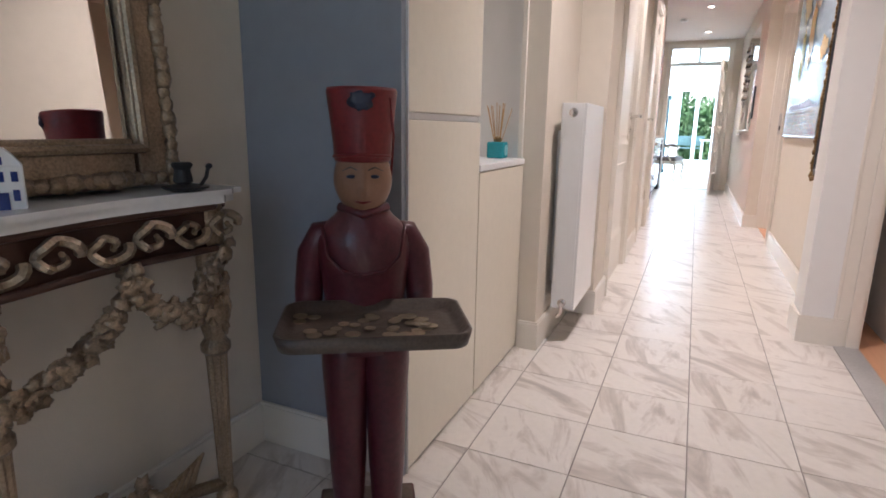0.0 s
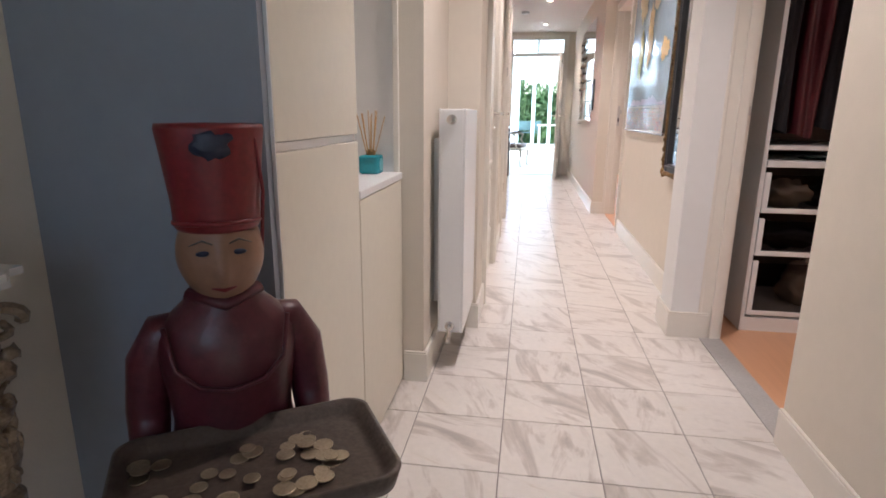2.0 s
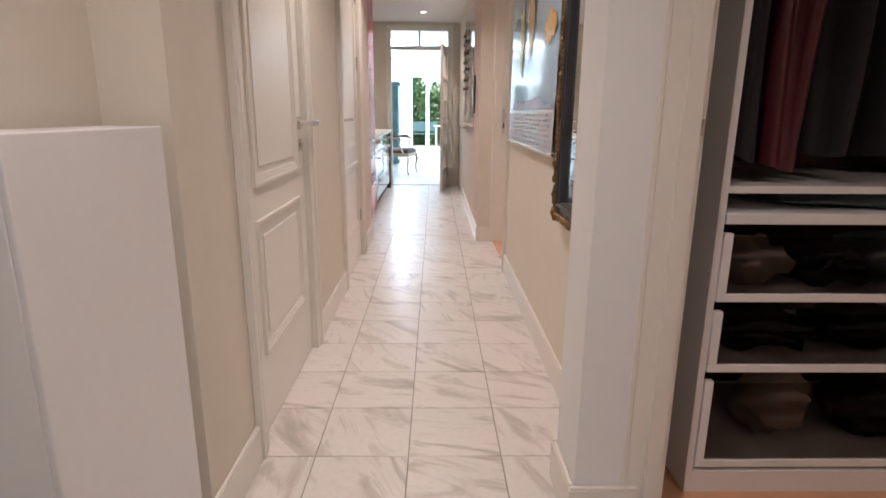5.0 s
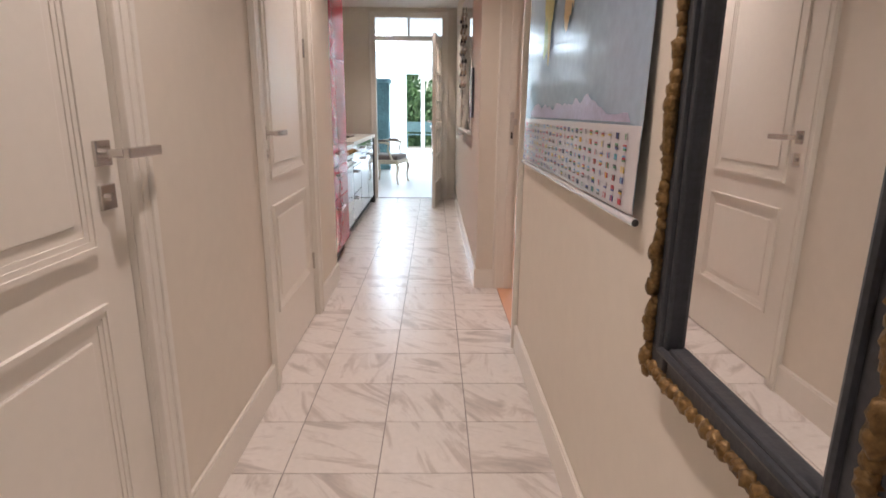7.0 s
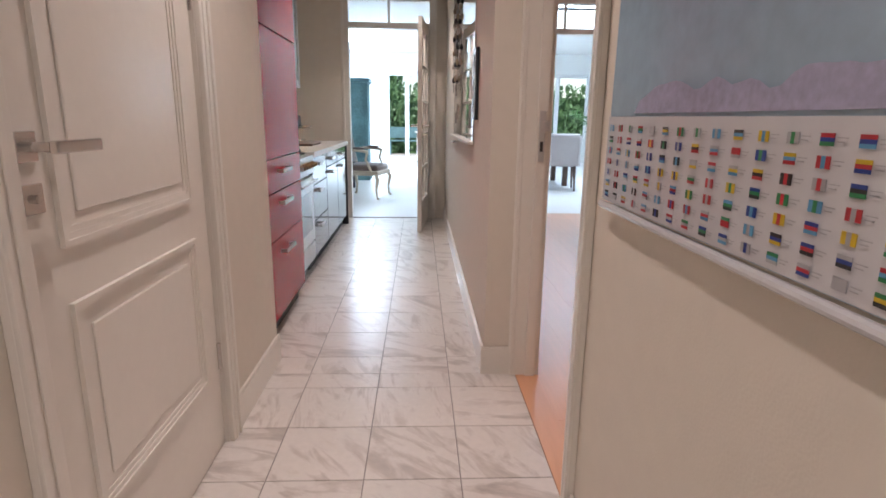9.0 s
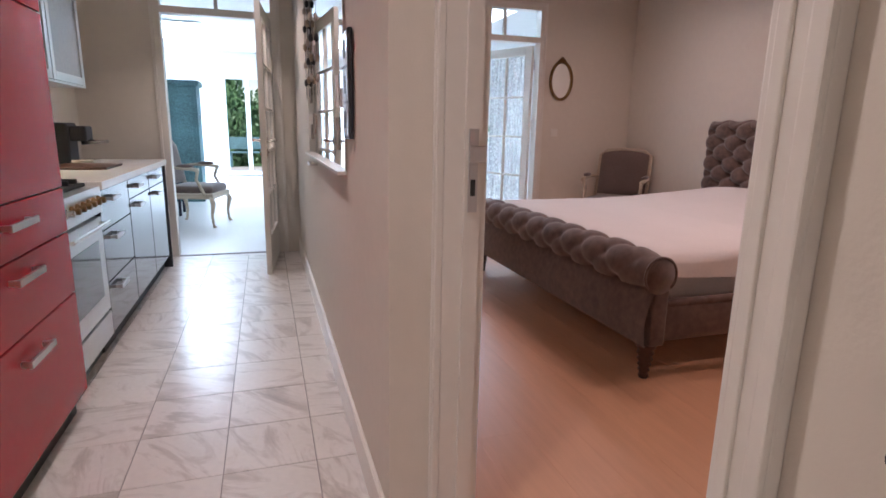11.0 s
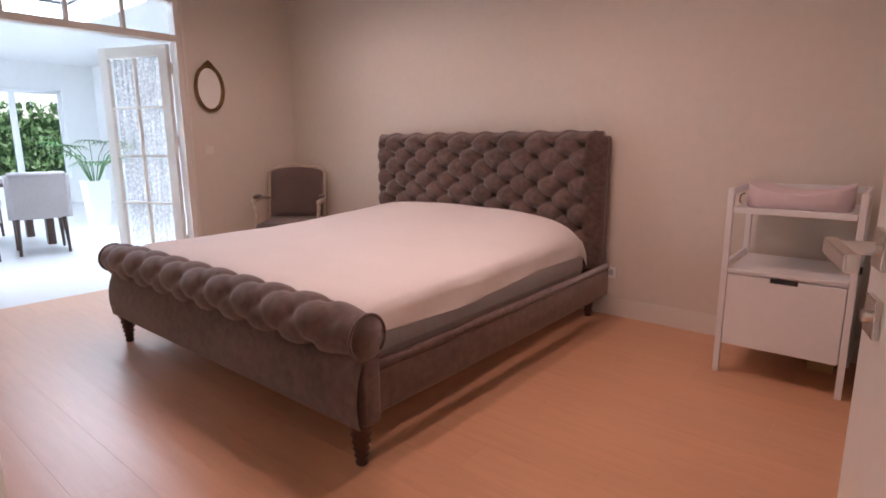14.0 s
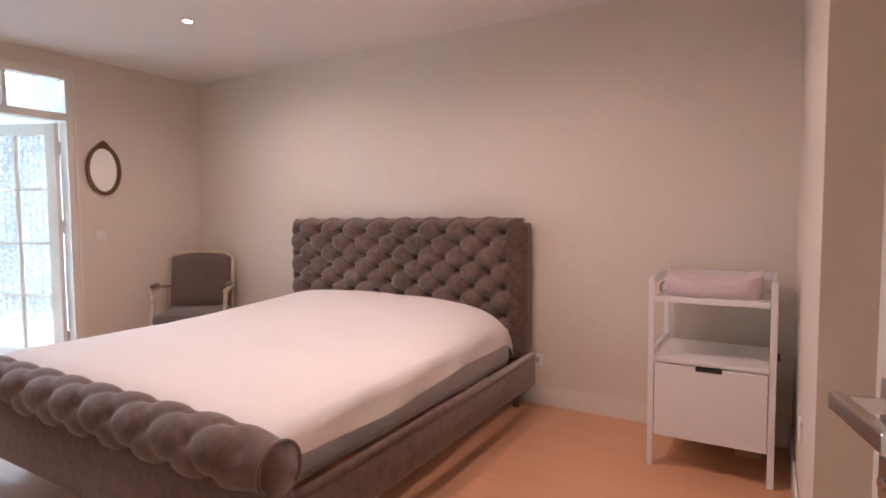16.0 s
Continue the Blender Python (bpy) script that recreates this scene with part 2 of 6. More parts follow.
def add_box(bm, a, b, bevel=0.0, mi=0):
    xs, ys, zs = [sorted((a[i], b[i])) for i in range(3)]
    v = [bm.verts.new((x, y, z)) for x in xs for y in ys for z in zs]
    fs = [bm.faces.new([v[i] for i in q]) for q in ((0, 1, 3, 2), (4, 6, 7, 5), (0, 4, 5, 1), (2, 3, 7, 6), (0, 2, 6, 4), (1, 5, 7, 3))]
    for fc in fs:
        fc.material_index = mi
    if bevel:
        es = list({e for fc in fs for e in fc.edges})
        bmesh.ops.bevel(bm, geom=es, offset=bevel, segments=2, affect="EDGES", profile=0.5)
    return v


def boxes(name, material, spec, parent=None, bevel=0.0, label=""):
    """One mesh from boxes given as (x0, y0, z0, x1, y1, z1)."""
    bm = bmesh.new()
    for s in spec:
        add_box(bm, s[:3], s[3:6], bevel)
    return part(name, bm, material, parent, label)


def lathe(bm, prof, n=20, at=(0, 0, 0), flute=0.0, mi=0):
    rings = []
    for r, z in prof:
        ring = []
        for i in range(n):
            a = 2 * math.pi * i / n
            rr = r * (1 - flute * (i % 2))
            ring.append(bm.verts.new((at[0] + rr * math.cos(a), at[1] + rr * math.sin(a), at[2] + z)))
        rings.append(ring)
    for p, q in zip(rings, rings[1:]):
        for i in range(n):
            bm.faces.new((p[i], p[(i + 1) % n], q[(i + 1) % n], q[i])).material_index = mi
    bm.faces.new(rings[0]).material_index = mi
    bm.faces.new(rings[-1]).material_index = mi


def tube(bm, pts, r, n=8, mi=0):
    """A round bar along points; r is one radius or one per point."""
    pts = [Vector(p) for p in pts]
    rs = r if isinstance(r, (list, tuple)) else [r] * len(pts)
    rings = []
    for i, p in enumerate(pts):
        d = (pts[min(i + 1, len(pts) - 1)] - pts[max(i - 1, 0)]).normalized()
        u = d.cross(Vector((0, 0, 1)) if abs(d.z) < 0.9 else Vector((1, 0, 0))) if i == 0 else u - d * u.dot(d)
        u.normalize()
        w = d.cross(u)
        rings.append([bm.verts.new(p + rs[i] * (u * math.cos(2 * math.pi * k / n) + w * math.sin(2 * math.pi * k / n))) for k in range(n)])
    for p, q in zip(rings, rings[1:]):
        for k in range(n):
            bm.faces.new((p[k], p[(k + 1) % n], q[(k + 1) % n], q[k])).material_index = mi
    bm.faces.new(rings[0]).material_index = mi
    bm.faces.new(rings[-1]).material_index = mi


def sheet(bm, fn, nu, nv, closed_u=False, mi=0):
    """A surface fn(u, v) for u and v from 0 to 1."""
    g = [[bm.verts.new(fn(i / nu, j / nv)) for j in range(nv + 1)] for i in range(nu if closed_u else nu + 1)]
    for i in range(nu):
        for j in range(nv):
            p, q = g[i], g[(i + 1) % len(g)]
            bm.faces.new((p[j], q[j], q[j + 1], p[j + 1])).material_index = mi
    return g


def blob(bm, c, r, rough=0.0, nu=14, nv=10, seed=0, mi=0):
    """An uneven rounded lump with radii r."""
    def f(u, v):
        a, b = 2 * math.pi * u, math.pi * (v * 0.98 + 0.01)
        d = Vector((math.cos(a) * math.sin(b), math.sin(a) * math.sin(b), math.cos(b)))
        k = 1 + rough * noise.noise(d * 2.2 + Vector((seed * 3.1, seed, 0)))
        return (c[0] + r[0] * d.x * k, c[1] + r[1] * d.y * k, c[2] + r[2] * d.z * k)
    sheet(bm, f, nu, nv, True, mi)


def thing(name, m, label, category, group=""):
    ob = new(name)
    ob.empty_display_size = 0.1
    ob.matrix_world = m
    return tagged(ob, label, category, group)


def structure(ob):
    return tagged(ob, kind="structure")


# ---- large structure ----
T = 0.10
structure(boxes("ground", M_GRASS, [(-400, 18.8, -0.6, 400, 800, -0.18), (-400, -400, -0.6, 400, 18.8, -0.3)]))
hall_floor = structure(boxes("floor_hall", M_GROUT, [(-1.3, -2.1, -0.2, 0.70, 10.26, -0.003)]))
bed_floor = structure(boxes("floor_bedroom", M_GROUT, [(0.80, 5.3, -0.2, 4.4, 10.56, -0.006)]))
structure(boxes("floor_wardrobe_room", M_FLOOR, [(0.80, 0.0, -0.2, 2.7, 3.6, 0.0)]))
structure(boxes("floor_living", M_PALE, [(-2.4, 10.26, -0.2, 0.8, 18.8, -0.001), (0.8, 10.56, -0.2, 5.2, 18.8, -0.001)]))
structure(boxes("threshold_wardrobe", M_STONE, [(0.70, 1.90, -0.1, 0.80, 2.79, 0.002)], bevel=0.002))
structure(boxes("threshold_bedroom", M_FLOOR, [(0.70, 5.365, -0.1, 0.80, 6.27, 0.002)], bevel=0.002))
structure(boxes("threshold_living", M_DARK, [(-0.47, 10.19, -0.01, 0.37, 10.235, 0.005)], bevel=0.002))
structure(boxes("ceiling_hall", M_CEIL, [(-1.4, -2.1, HALL_H, 0.75, 10.3, HALL_H + 0.1)]))
structure(boxes("ceiling_bedroom", M_CEIL, [(0.75, 5.2, BED_H, 4.45, 10.7, BED_H + 0.1)]))
structure(boxes("ceiling_wardrobe_room", M_CEIL, [(0.75, -0.1, HALL_H, 2.8, 3.7, HALL_H + 0.1)]))
structure(boxes("ceiling_living", M_WALLW, [(-2.5, 10.3, LIV_H, -1.8, 18.7, LIV_H + 0.3), (-0.6, 10.3, LIV_H, 2.2, 18.7, LIV_H + 0.3), (3.6, 10.3, LIV_H, 5.3, 18.7, LIV_H + 0.3),
                                            (-1.8, 10.3, LIV_H, -0.6, 14.8, LIV_H + 0.3), (-1.8, 17.0, LIV_H, -0.6, 18.7, LIV_H + 0.3),
                                            (2.2, 10.3, LIV_H, 3.6, 11.9, LIV_H + 0.3), (2.2, 14.5, LIV_H, 3.6, 18.7, LIV_H + 0.3)]))
# Unseen slab added over the skylight openings to keep the sun out.
structure(boxes("roof_slab", M_WALLW, [(-2.5, 10.3, 3.12, 5.3, 18.7, 3.2)]))

H = HALL_H
structure(boxes("wall_console", M_WALL, [(-1.23, -2.1, 0, -1.11, 1.09, H)]))
structure(boxes("wall_grey_blue", M_BLUE, [(-1.11, 1.065, 0, -0.622, 1.088, H)]))
structure(boxes("wall_niche", M_WALLW, [(-1.25, 1.09, 0, -1.12, 2.13, H), (-1.25, 2.13, 0, -0.625, 2.20, H)]))
structure(boxes("wall_radiator", M_WALL, [(-0.625, 2.131, 0, -0.535, 2.74, H)]))
D1, D2 = (3.16, 3.97), (4.94, 5.77)
structure(boxes("wall_left", M_WALL, [(-0.60, 2.74, 0, -0.385, D1[0] - 0.018, H), (-0.485, D1[1] + 0.018, 0, -0.385, D2[0] - 0.018, H), (-0.485, D2[1] + 0.018, 0, -0.385, 6.45, H),
                                      (-0.485, D1[0] - 0.018, 2.038, -0.385, D1[1] + 0.018, H), (-0.485, D2[0] - 0.018, 2.038, -0.385, D2[1] + 0.018, H), (-1.2, 6.35, 0, -0.485, 6.45, H)]))
structure(boxes("wall_behind_doors", M_WALL, [(-1.3, 2.9, 0, -1.2, 6.7, H)]))
structure(boxes("wall_kitchen_back", M_WALL, [(-1.25, 6.72, 0, -1.13, 10.2, H)]))
structure(boxes("wall_hall_end", M_WALL, [(-1.25, 10.2, 0, -0.53, 10.30, H), (0.43, 10.2, 0, 0.56, 10.30, H), (-0.53, 10.2, 2.33, 0.43, 10.30, H), (-2.5, 10.2, 0, -1.25, 10.3, 3.1), (-1.25, 10.2, H, 0.8, 10.3, 3.1)]))
structure(boxes("wall_entry_right", M_WALL, [(0.70, -2.1, 0, 0.80, 1.895, H), (0.70, 1.895, 2.082, 0.80, 2.79, H)]))
structure(boxes("wall_pier", M_WALLW, [(0.56, 2.86, 0, 0.80, 3.00, H), (0.56, 2.792, 0, 0.73, 2.86, H)]))
structure(boxes("wall_right", M_WALL, [(0.69, 3.00, 0, 0.80, 5.347, H), (0.69, 5.347, 2.078, 0.80, 6.29, H)]))
structure(boxes("wall_kitchen_right", M_WALL, [(0.56, 6.29, 0, 0.80, 10.30, 2.6)]))
structure(boxes("wall_front", M_WALL, [(-1.23, -2.1, 0, -0.75, -2.0, H), (0.35, -2.1, 0, 0.7, -2.0, H), (-0.75, -2.1, 2.1, 0.35, -2.0, H)]))
structure(boxes("wall_bedroom_south", M_WALL, [(2.70, 5.20, 0, 4.40, 5.60, BED_H), (0.80, 5.20, 0, 2.70, 5.30, BED_H), (0.80, 5.30, 0, 0.83, 5.345, BED_H)]))
structure(boxes("wall_bedroom_east", M_WALL, [(4.28, 5.60, 0, 4.40, 10.56, BED_H)]))
structure(boxes("wall_bedroom_west", M_WALL, [(0.7, 5.2, H + 0.1, 0.8, 10.6, BED_H)]))
FX0, FX1 = 1.50, 3.10
structure(boxes("wall_bedroom_north", M_WALL, [(0.80, 10.56, 0, FX0 - 0.07, 10.66, BED_H + 0.3), (FX1 + 0.07, 10.56, 0, 5.3, 10.66, BED_H + 0.3), (FX0 - 0.07, 10.56, 2.42, FX1 + 0.07, 10.66, BED_H + 0.3)]))
structure(boxes("wall_wardrobe_room", M_WALL, [(0.8, -0.1, 0, 2.8, 0.0, H), (2.7, 0, 0, 2.8, 3.6, H), (0.8, 3.55, 0, 2.7, 3.65, H)]))
structure(boxes("wall_living_side", M_WALLW, [(-2.5, 10.3, 0, -2.4, 18.7, 3.1), (5.2, 10.66, 0, 5.3, 18.7, 3.1)]))
structure(boxes("wall_living_garden", M_WALLW, [(-2.4, 18.5, 0, -0.55, 18.7, 3.1), (-0.55, 18.5, 2.2, 1.5, 18.7, 3.1), (1.5, 18.5, 0, 2.2, 18.7, 3.1), (2.2, 18.5, 2.2, 4.6, 18.7, 3.1), (4.6, 18.5, 0, 5.2, 18.7, 3.1), (2.2, 18.5, 0, 4.6, 18.7, 0.5)]))


def skirting(name, spec):
    """Baseboard with a rounded upper edge, from (x0, y0, x1, y1) footprints."""
    bm = bmesh.new()
    for x0, y0, x1, y1 in spec:
        add_box(bm, (x0, y0, 0.0), (x1, y1, 0.118))
        add_box(bm, (x0 + 0.002, y0 + 0.002, 0.118), (x1 - 0.002, y1 - 0.002, 0.128), 0.003)
    return structure(part(name, bm, M_TRIM))


skirting("baseboard_left", [(-0.385, 2.74, -0.370, D1[0] - 0.07), (-0.385, D1[1] + 0.07, -0.370, D2[0] - 0.07), (-0.385, D2[1] + 0.07, -0.370, 6.45), (-0.535, 2.725, -0.370, 2.74), (-0.535, 2.13, -0.520, 2.725), (-0.612, 2.116, -0.520, 2.131)])
skirting("baseboard_right", [(0.675, 3.015, 0.69, 5.303), (0.545, 2.777, 0.73, 2.792), (0.545, 2.792, 0.56, 3.00), (0.545, 3.00, 0.69, 3.015), (0.545, 6.29, 0.56, 10.2), (0.545, 6.275, 0.68, 6.29), (0.685, -2.0, 0.70, 1.895)])
skirting("baseboard_entry", [(-1.11, 1.05, -0.63, 1.065), (-1.11, -2.0, -1.095, 1.05)])
skirting("baseboard_bedroom", [(4.265, 5.615, 4.28, 10.56), (2.685, 5.60, 4.265, 5.615), (2.685, 5.315, 2.70, 5.60), (0.84, 5.30, 2.70, 5.315), (FX1 + 0.10, 10.545, 4.265, 10.56), (0.8, 10.545, FX0 - 0.1, 10.56), (0.80, 6.36, 0.815, 10.545)])


def casing(name, m, w, h, cw=0.07, ct=0.018, depth=0.1, both=True):
    """Moulded door trim with its jamb: local x along the wall from 0 to w, the near face at y = 0 looking to -y."""
    ob = thing(name, m, "cream painted door frame with moulded trim", "door frame")
    ob["kind"] = "structure"
    for nm, x0, x1 in (("side_trim", -cw, 0), ("side_trim", w, w + cw))[:2 if both else 1]:
        bm = bmesh.new()
        add_box(bm, (x0, -ct, 0), (x1, 0, h + cw), 0.003)
        xo = x0 if x0 < 0 else x1 - 0.018
        add_box(bm, (xo, -ct - 0.008, 0), (xo + 0.018, -ct + 0.002, h + cw), 0.003)
        xm = x0 + (0.034 if x0 < 0 else cw - 0.05)
        add_box(bm, (xm, -ct - 0.004, 0), (xm + 0.014, -ct + 0.002, h + cw - 0.02), 0.002)
        part(nm, bm, M_TRIM, ob)
    boxes("head_trim", M_TRIM, [(0, -ct, h, w, 0, h + cw), (0, -ct - 0.008, h + cw - 0.018, w, -ct, h + cw)], ob, 0.003)
    boxes("jamb", M_TRIM, [(-0.02, 0.0, 0, 0.0, depth, h), (-0.0, depth * 0.45, 0, 0.012, depth * 0.45 + 0.04, h)], ob)
    if both:
        boxes("jamb", M_TRIM, [(w, 0.0, 0, w + 0.02, depth, h), (w - 0.012, depth * 0.45, 0, w, depth * 0.45 + 0.04, h)], ob)
    boxes("head_jamb", M_TRIM, [(0, 0.0, h - 0.0, w, depth, h + 0.02)], ob)
    return ob


def lever(parent, x, z, side=-1, y=0.0, turn=1):
    """Square-rose lever handle and lock rose on a door face."""
    bm = bmesh.new()
    add_box(bm, (x - 0.026, y, z - 0.026), (x + 0.026, y + side * 0.009, z + 0.026), 0.002)
    tube(bm, [(x, y, z), (x, y + side * 0.058, z)], 0.009, 10)
    add_box(bm, (x - 0.010 * turn, y + side * 0.050, z - 0.011), (x + 0.125 * turn, y + side * 0.066, z + 0.011), 0.003)
    hd = part("handle", bm, M_CHROME, parent, "satin chrome lever handle")
    bm = bmesh.new()
    add_box(bm, (x - 0.026, y, z - 0.115), (x + 0.026, y + side * 0.008, z - 0.063), 0.002)
    tube(bm, [(x, y + side * 0.008, z - 0.089), (x, y + side * 0.016, z - 0.089)], 0.008, 10)
    part("lock_rose", bm, M_CHROME, parent, "satin chrome lock rose")
    return hd


def panel_door(name, m, w, h, label, handle_x, turn, hinge_x, panels):
    ob = thing(name, m, label, "door")
    boxes("leaf", M_TRIM, [(0, 0, 0.004, w, 0.04, h)], ob, 0.002)
    for z0, z1 in panels:
        bm = bmesh.new()
        x0, x1 = 0.115, w - 0.115
        for k, (o, p) in enumerate(((0.0, 0.010), (0.012, 0.006), (0.024, 0.003))):
            q = 0.012
            for s in ((x0 + o, z0 + o, x0 + o + q, z1 - o), (x1 - o - q, z0 + o, x1 - o, z1 - o), (x0 + o + q, z0 + o, x1 - o - q, z0 + o + q), (x0 + o + q, z1 - o - q, x1 - o - q, z1 - o)):
                add_box(bm, (s[0], -p, s[1]), (s[2], 0.001, s[3]))
        add_box(bm, (x0 + 0.06, -0.005, z0 + 0.06), (x1 - 0.06, 0.001, z1 - 0.06), 0.004)
        part("panel", bm, M_TRIM, ob)
    lever(ob, handle_x, 1.05, -1, 0, turn)
    for z in (0.28, 1.40, 1.85):
        bm = bmesh.new()
        tube(bm, [(hinge_x, -0.004, z), (hinge_x, -0.004, z + 0.09)], 0.007, 8)
        part("hinge", bm, M_CHROME, ob, "chrome hinge")
    return ob


casing("door_frame_1", pose(-0.385, D1[0], 0, 0, 0, 90), D1[1] - D1[0], 2.02)
casing("door_frame_2", pose(-0.385, D2[0], 0, 0, 0, 90), D2[1] - D2[0], 2.02)
PANELS = ((0.28, 0.75), (0.86, 1.90))
panel_door("door_1", pose(-0.398, D1[0] + 0.003, 0, 0, 0, 90), D1[1] - D1[0] - 0.006, 2.012, "closed cream panelled door with chrome lever", 0.745, 1, 0.004, PANELS)
panel_door("door_2", pose(-0.398, D2[0] + 0.003, 0, 0, 0, 90), D2[1] - D2[0] - 0.006, 2.012, "closed cream panelled door with chrome lever and hinges", 0.055, 1, D2[1] - D2[0] - 0.01, PANELS)
# wardrobe doorway, bedroom doorway
casing("door_frame_3", pose(0.70, 2.79, 0, 0, 0, -90), 0.89, 2.06, 0.06, 0.015, 0.1, False)
casing("door_frame_4", pose(0.69, 6.265, 0, 0, 0, -90), 0.90, 2.06, 0.06, 0.018, 0.11)


def lock_plate(name, m, label):
    ob = thing(name, m, label, "strike plate")
    boxes("plate", M_STEEL, [(-0.012, -0.004, -0.11, 0.012, 0.0, 0.09)], ob, 0.001)
    boxes("keeper", M_STEEL, [(-0.012, -0.010, 0.01, 0.03, -0.003, 0.05)], ob, 0.002)
    # Black box on the plate's face paints the shade inside the bolt hole.
    boxes("slot_shade", M_DULL, [(-0.006, -0.0055, -0.07, 0.006, -0.0035, -0.03)], ob)


lock_plate("strike_plate", pose(0.765, 2.79, 1.04), "steel strike plate set in the door jamb")
lock_plate("strike_plate", pose(0.758, 6.2515, 1.05), "steel strike plate set in the door jamb")

# open bedroom door, swung against the south wall
bd = panel_door("door_4", pose(0.815, 5.372, 0, 0, 0, 13.5), 0.86, 2.05, "open cream panelled door with chrome levers", 0.80, -1, 0.0, PANELS)
lever(bd, 0.80, 1.05, 1, 0.04, -1)


def glazed_door(name, m, w, h, cols, rows, label, lace=False, handle=None, panes_from=0.22):
    """Glazed door: local x from the hinge, thickness along y, glass bars both ways."""
    ob = thing(name, m, label, "door")
    s = 0.095
    boxes("stile", M_TRIM, [(0, 0, 0.006, s, 0.04, h)], ob, 0.003)
    boxes("stile", M_TRIM, [(w - s, 0, 0.006, w, 0.04, h)], ob, 0.003)
    boxes("top_rail", M_TRIM, [(s, 0, h - s, w - s, 0.04, h)], ob, 0.003)
    boxes("bottom_rail", M_TRIM, [(s, 0, 0.006, w - s, 0.04, panes_from)], ob, 0.003)
    for i in range(1, cols):
        x = s + (w - 2 * s) * i / cols
        boxes("glazing_bar", M_TRIM, [(x - 0.011, 0.004, panes_from, x + 0.011, 0.036, h - s)], ob, 0.003)
    for j in range(1, rows):
        z = panes_from + (h - s - panes_from) * j / rows
        boxes("glazing_bar", M_TRIM, [(s, 0.006, z - 0.011, w - s, 0.034, z + 0.011)], ob, 0.003)
    for i in range(cols):
        for j in range(rows):
            x0, x1 = s + (w - 2 * s) * i / cols, s + (w - 2 * s) * (i + 1) / cols
            z0, z1 = panes_from + (h - s - panes_from) * j / rows, panes_from + (h - s - panes_from) * (j + 1) / rows
            g = boxes("pane", M_GLASS, [(x0 + 0.002, 0.018, z0 + 0.002, x1 - 0.002, 0.022, z1 - 0.002)], ob)
            g.visible_shadow = False
    if lace:
        bm = bmesh.new()
        sheet(bm, lambda u, v: (s + 0.01 + (w - 2 * s - 0.02) * u, -0.014 + 0.006 * math.sin(u * 60) + 0.003 * math.sin(u * 23 + v * 5), panes_from + (h - s - panes_from) * v), 90, 12)
        part("lace_curtain", bm, M_LACE_SHEER, ob, "sheer white lace curtain", True)
    for z in (0.25, 1.15, 1.78):
        bm = bmesh.new()
        add_box(bm, (-0.016, -0.006, z), (0.018, 0.006, z + 0.1), 0.002)
        tube(bm, [(-0.002, -0.006, z), (-0.002, -0.006, z + 0.1)], 0.007, 8)
        part("hinge", bm, M_STEEL, ob, "steel hinge")
    if handle:
        lever(ob, w - 0.05, 1.03, -1, 0, -1)
        lever(ob, w - 0.05, 1.03, 1, 0.04, -1)
    return ob


def sheer(name):
    m = bpy.data.materials.new(name)
    m.use_nodes = True
    n, l = m.node_tree.nodes, m.node_tree.links
    b = n["Principled BSDF"]
    tc, v, r = n.new("ShaderNodeTexCoord"), n.new("ShaderNodeTexVoronoi"), n.new("ShaderNodeMapRange")
    v.inputs["Scale"].default_value = 34
    l.new(tc.outputs["Object"], v.inputs["Vector"])
    l.new(v.outputs["Distance"], r.inputs["Value"])
    r.inputs["From Max"].default_value = 0.6
    r.inputs["To Min"].default_value, r.inputs["To Max"].default_value = 0.75, 0.32
    l.new(r.outputs["Result"], b.inputs["Alpha"])
    b.inputs["Base Color"].default_value = (0.86, 0.87, 0.9, 1)
    b.inputs["Roughness"].default_value = 0.9
    return m


M_LACE_SHEER = sheer("sheer_lace")


def door_frame_with_transom(name, m, w, h, top, panes, depth, label):
    """Frame round an opening of width w with a row of transom panes from h to top."""
    ob = thing(name, m, label, "door frame")
    ob["kind"] = "structure"
    boxes("post", M_TRIM, [(-0.05, -0.015, 0, 0, depth, top + 0.05), (-0.075, -0.022, 0, -0.05, 0.0, top + 0.075)], ob, 0.003)
    boxes("post", M_TRIM, [(w, -0.015, 0, w + 0.05, depth, top + 0.05), (w + 0.05, -0.022, 0, w + 0.075, 0.0, top + 0.075)], ob, 0.003)
    boxes("head", M_TRIM, [(0, -0.015, top, w, depth, top + 0.05), (-0.05, -0.022, top + 0.05, w + 0.05, 0.0, top + 0.075)], ob, 0.003)
    boxes("transom_bar", M_TRIM, [(0, -0.02, h, w, depth, h + 0.055)], ob, 0.004)
    for i in range(1, panes):
        x = w * i / panes
        boxes("mullion", M_TRIM, [(x - 0.014, 0, h + 0.055, x + 0.014, 0.05, top)], ob, 0.003)
    for i in range(panes):
        g = boxes("pane", M_GLASS, [(w * i / panes + 0.014, 0.022, h + 0.057, w * (i + 1) / panes - 0.014, 0.027, top)], ob)
        g.visible_shadow = False
    return ob


door_frame_with_transom("door_frame_5", pose(-0.475, 10.2, 0), 0.85, 2.01, 2.28, 2, 0.1, "cream door frame with two-pane transom light")
glazed_door("door_5", pose(0.375, 10.20, 0, 0, 0, 264.5) @ pose(0, -0.04, 0), 0.845, 2.0, 2, 5, "open white glazed door with small panes", handle=True, panes_from=0.3)
door_frame_with_transom("door_frame_6", pose(FX0, 10.56, 0), FX1 - FX0, 2.04, 2.36, 4, 0.1, "cream double door frame with four-pane transom light")
glazed_door("door_6", pose(FX1 - 0.005, 10.665, 0, 0, 0, 111), 0.78, 2.03, 2, 4, "open white glazed door hung with lace curtain", lace=True, panes_from=0.2)
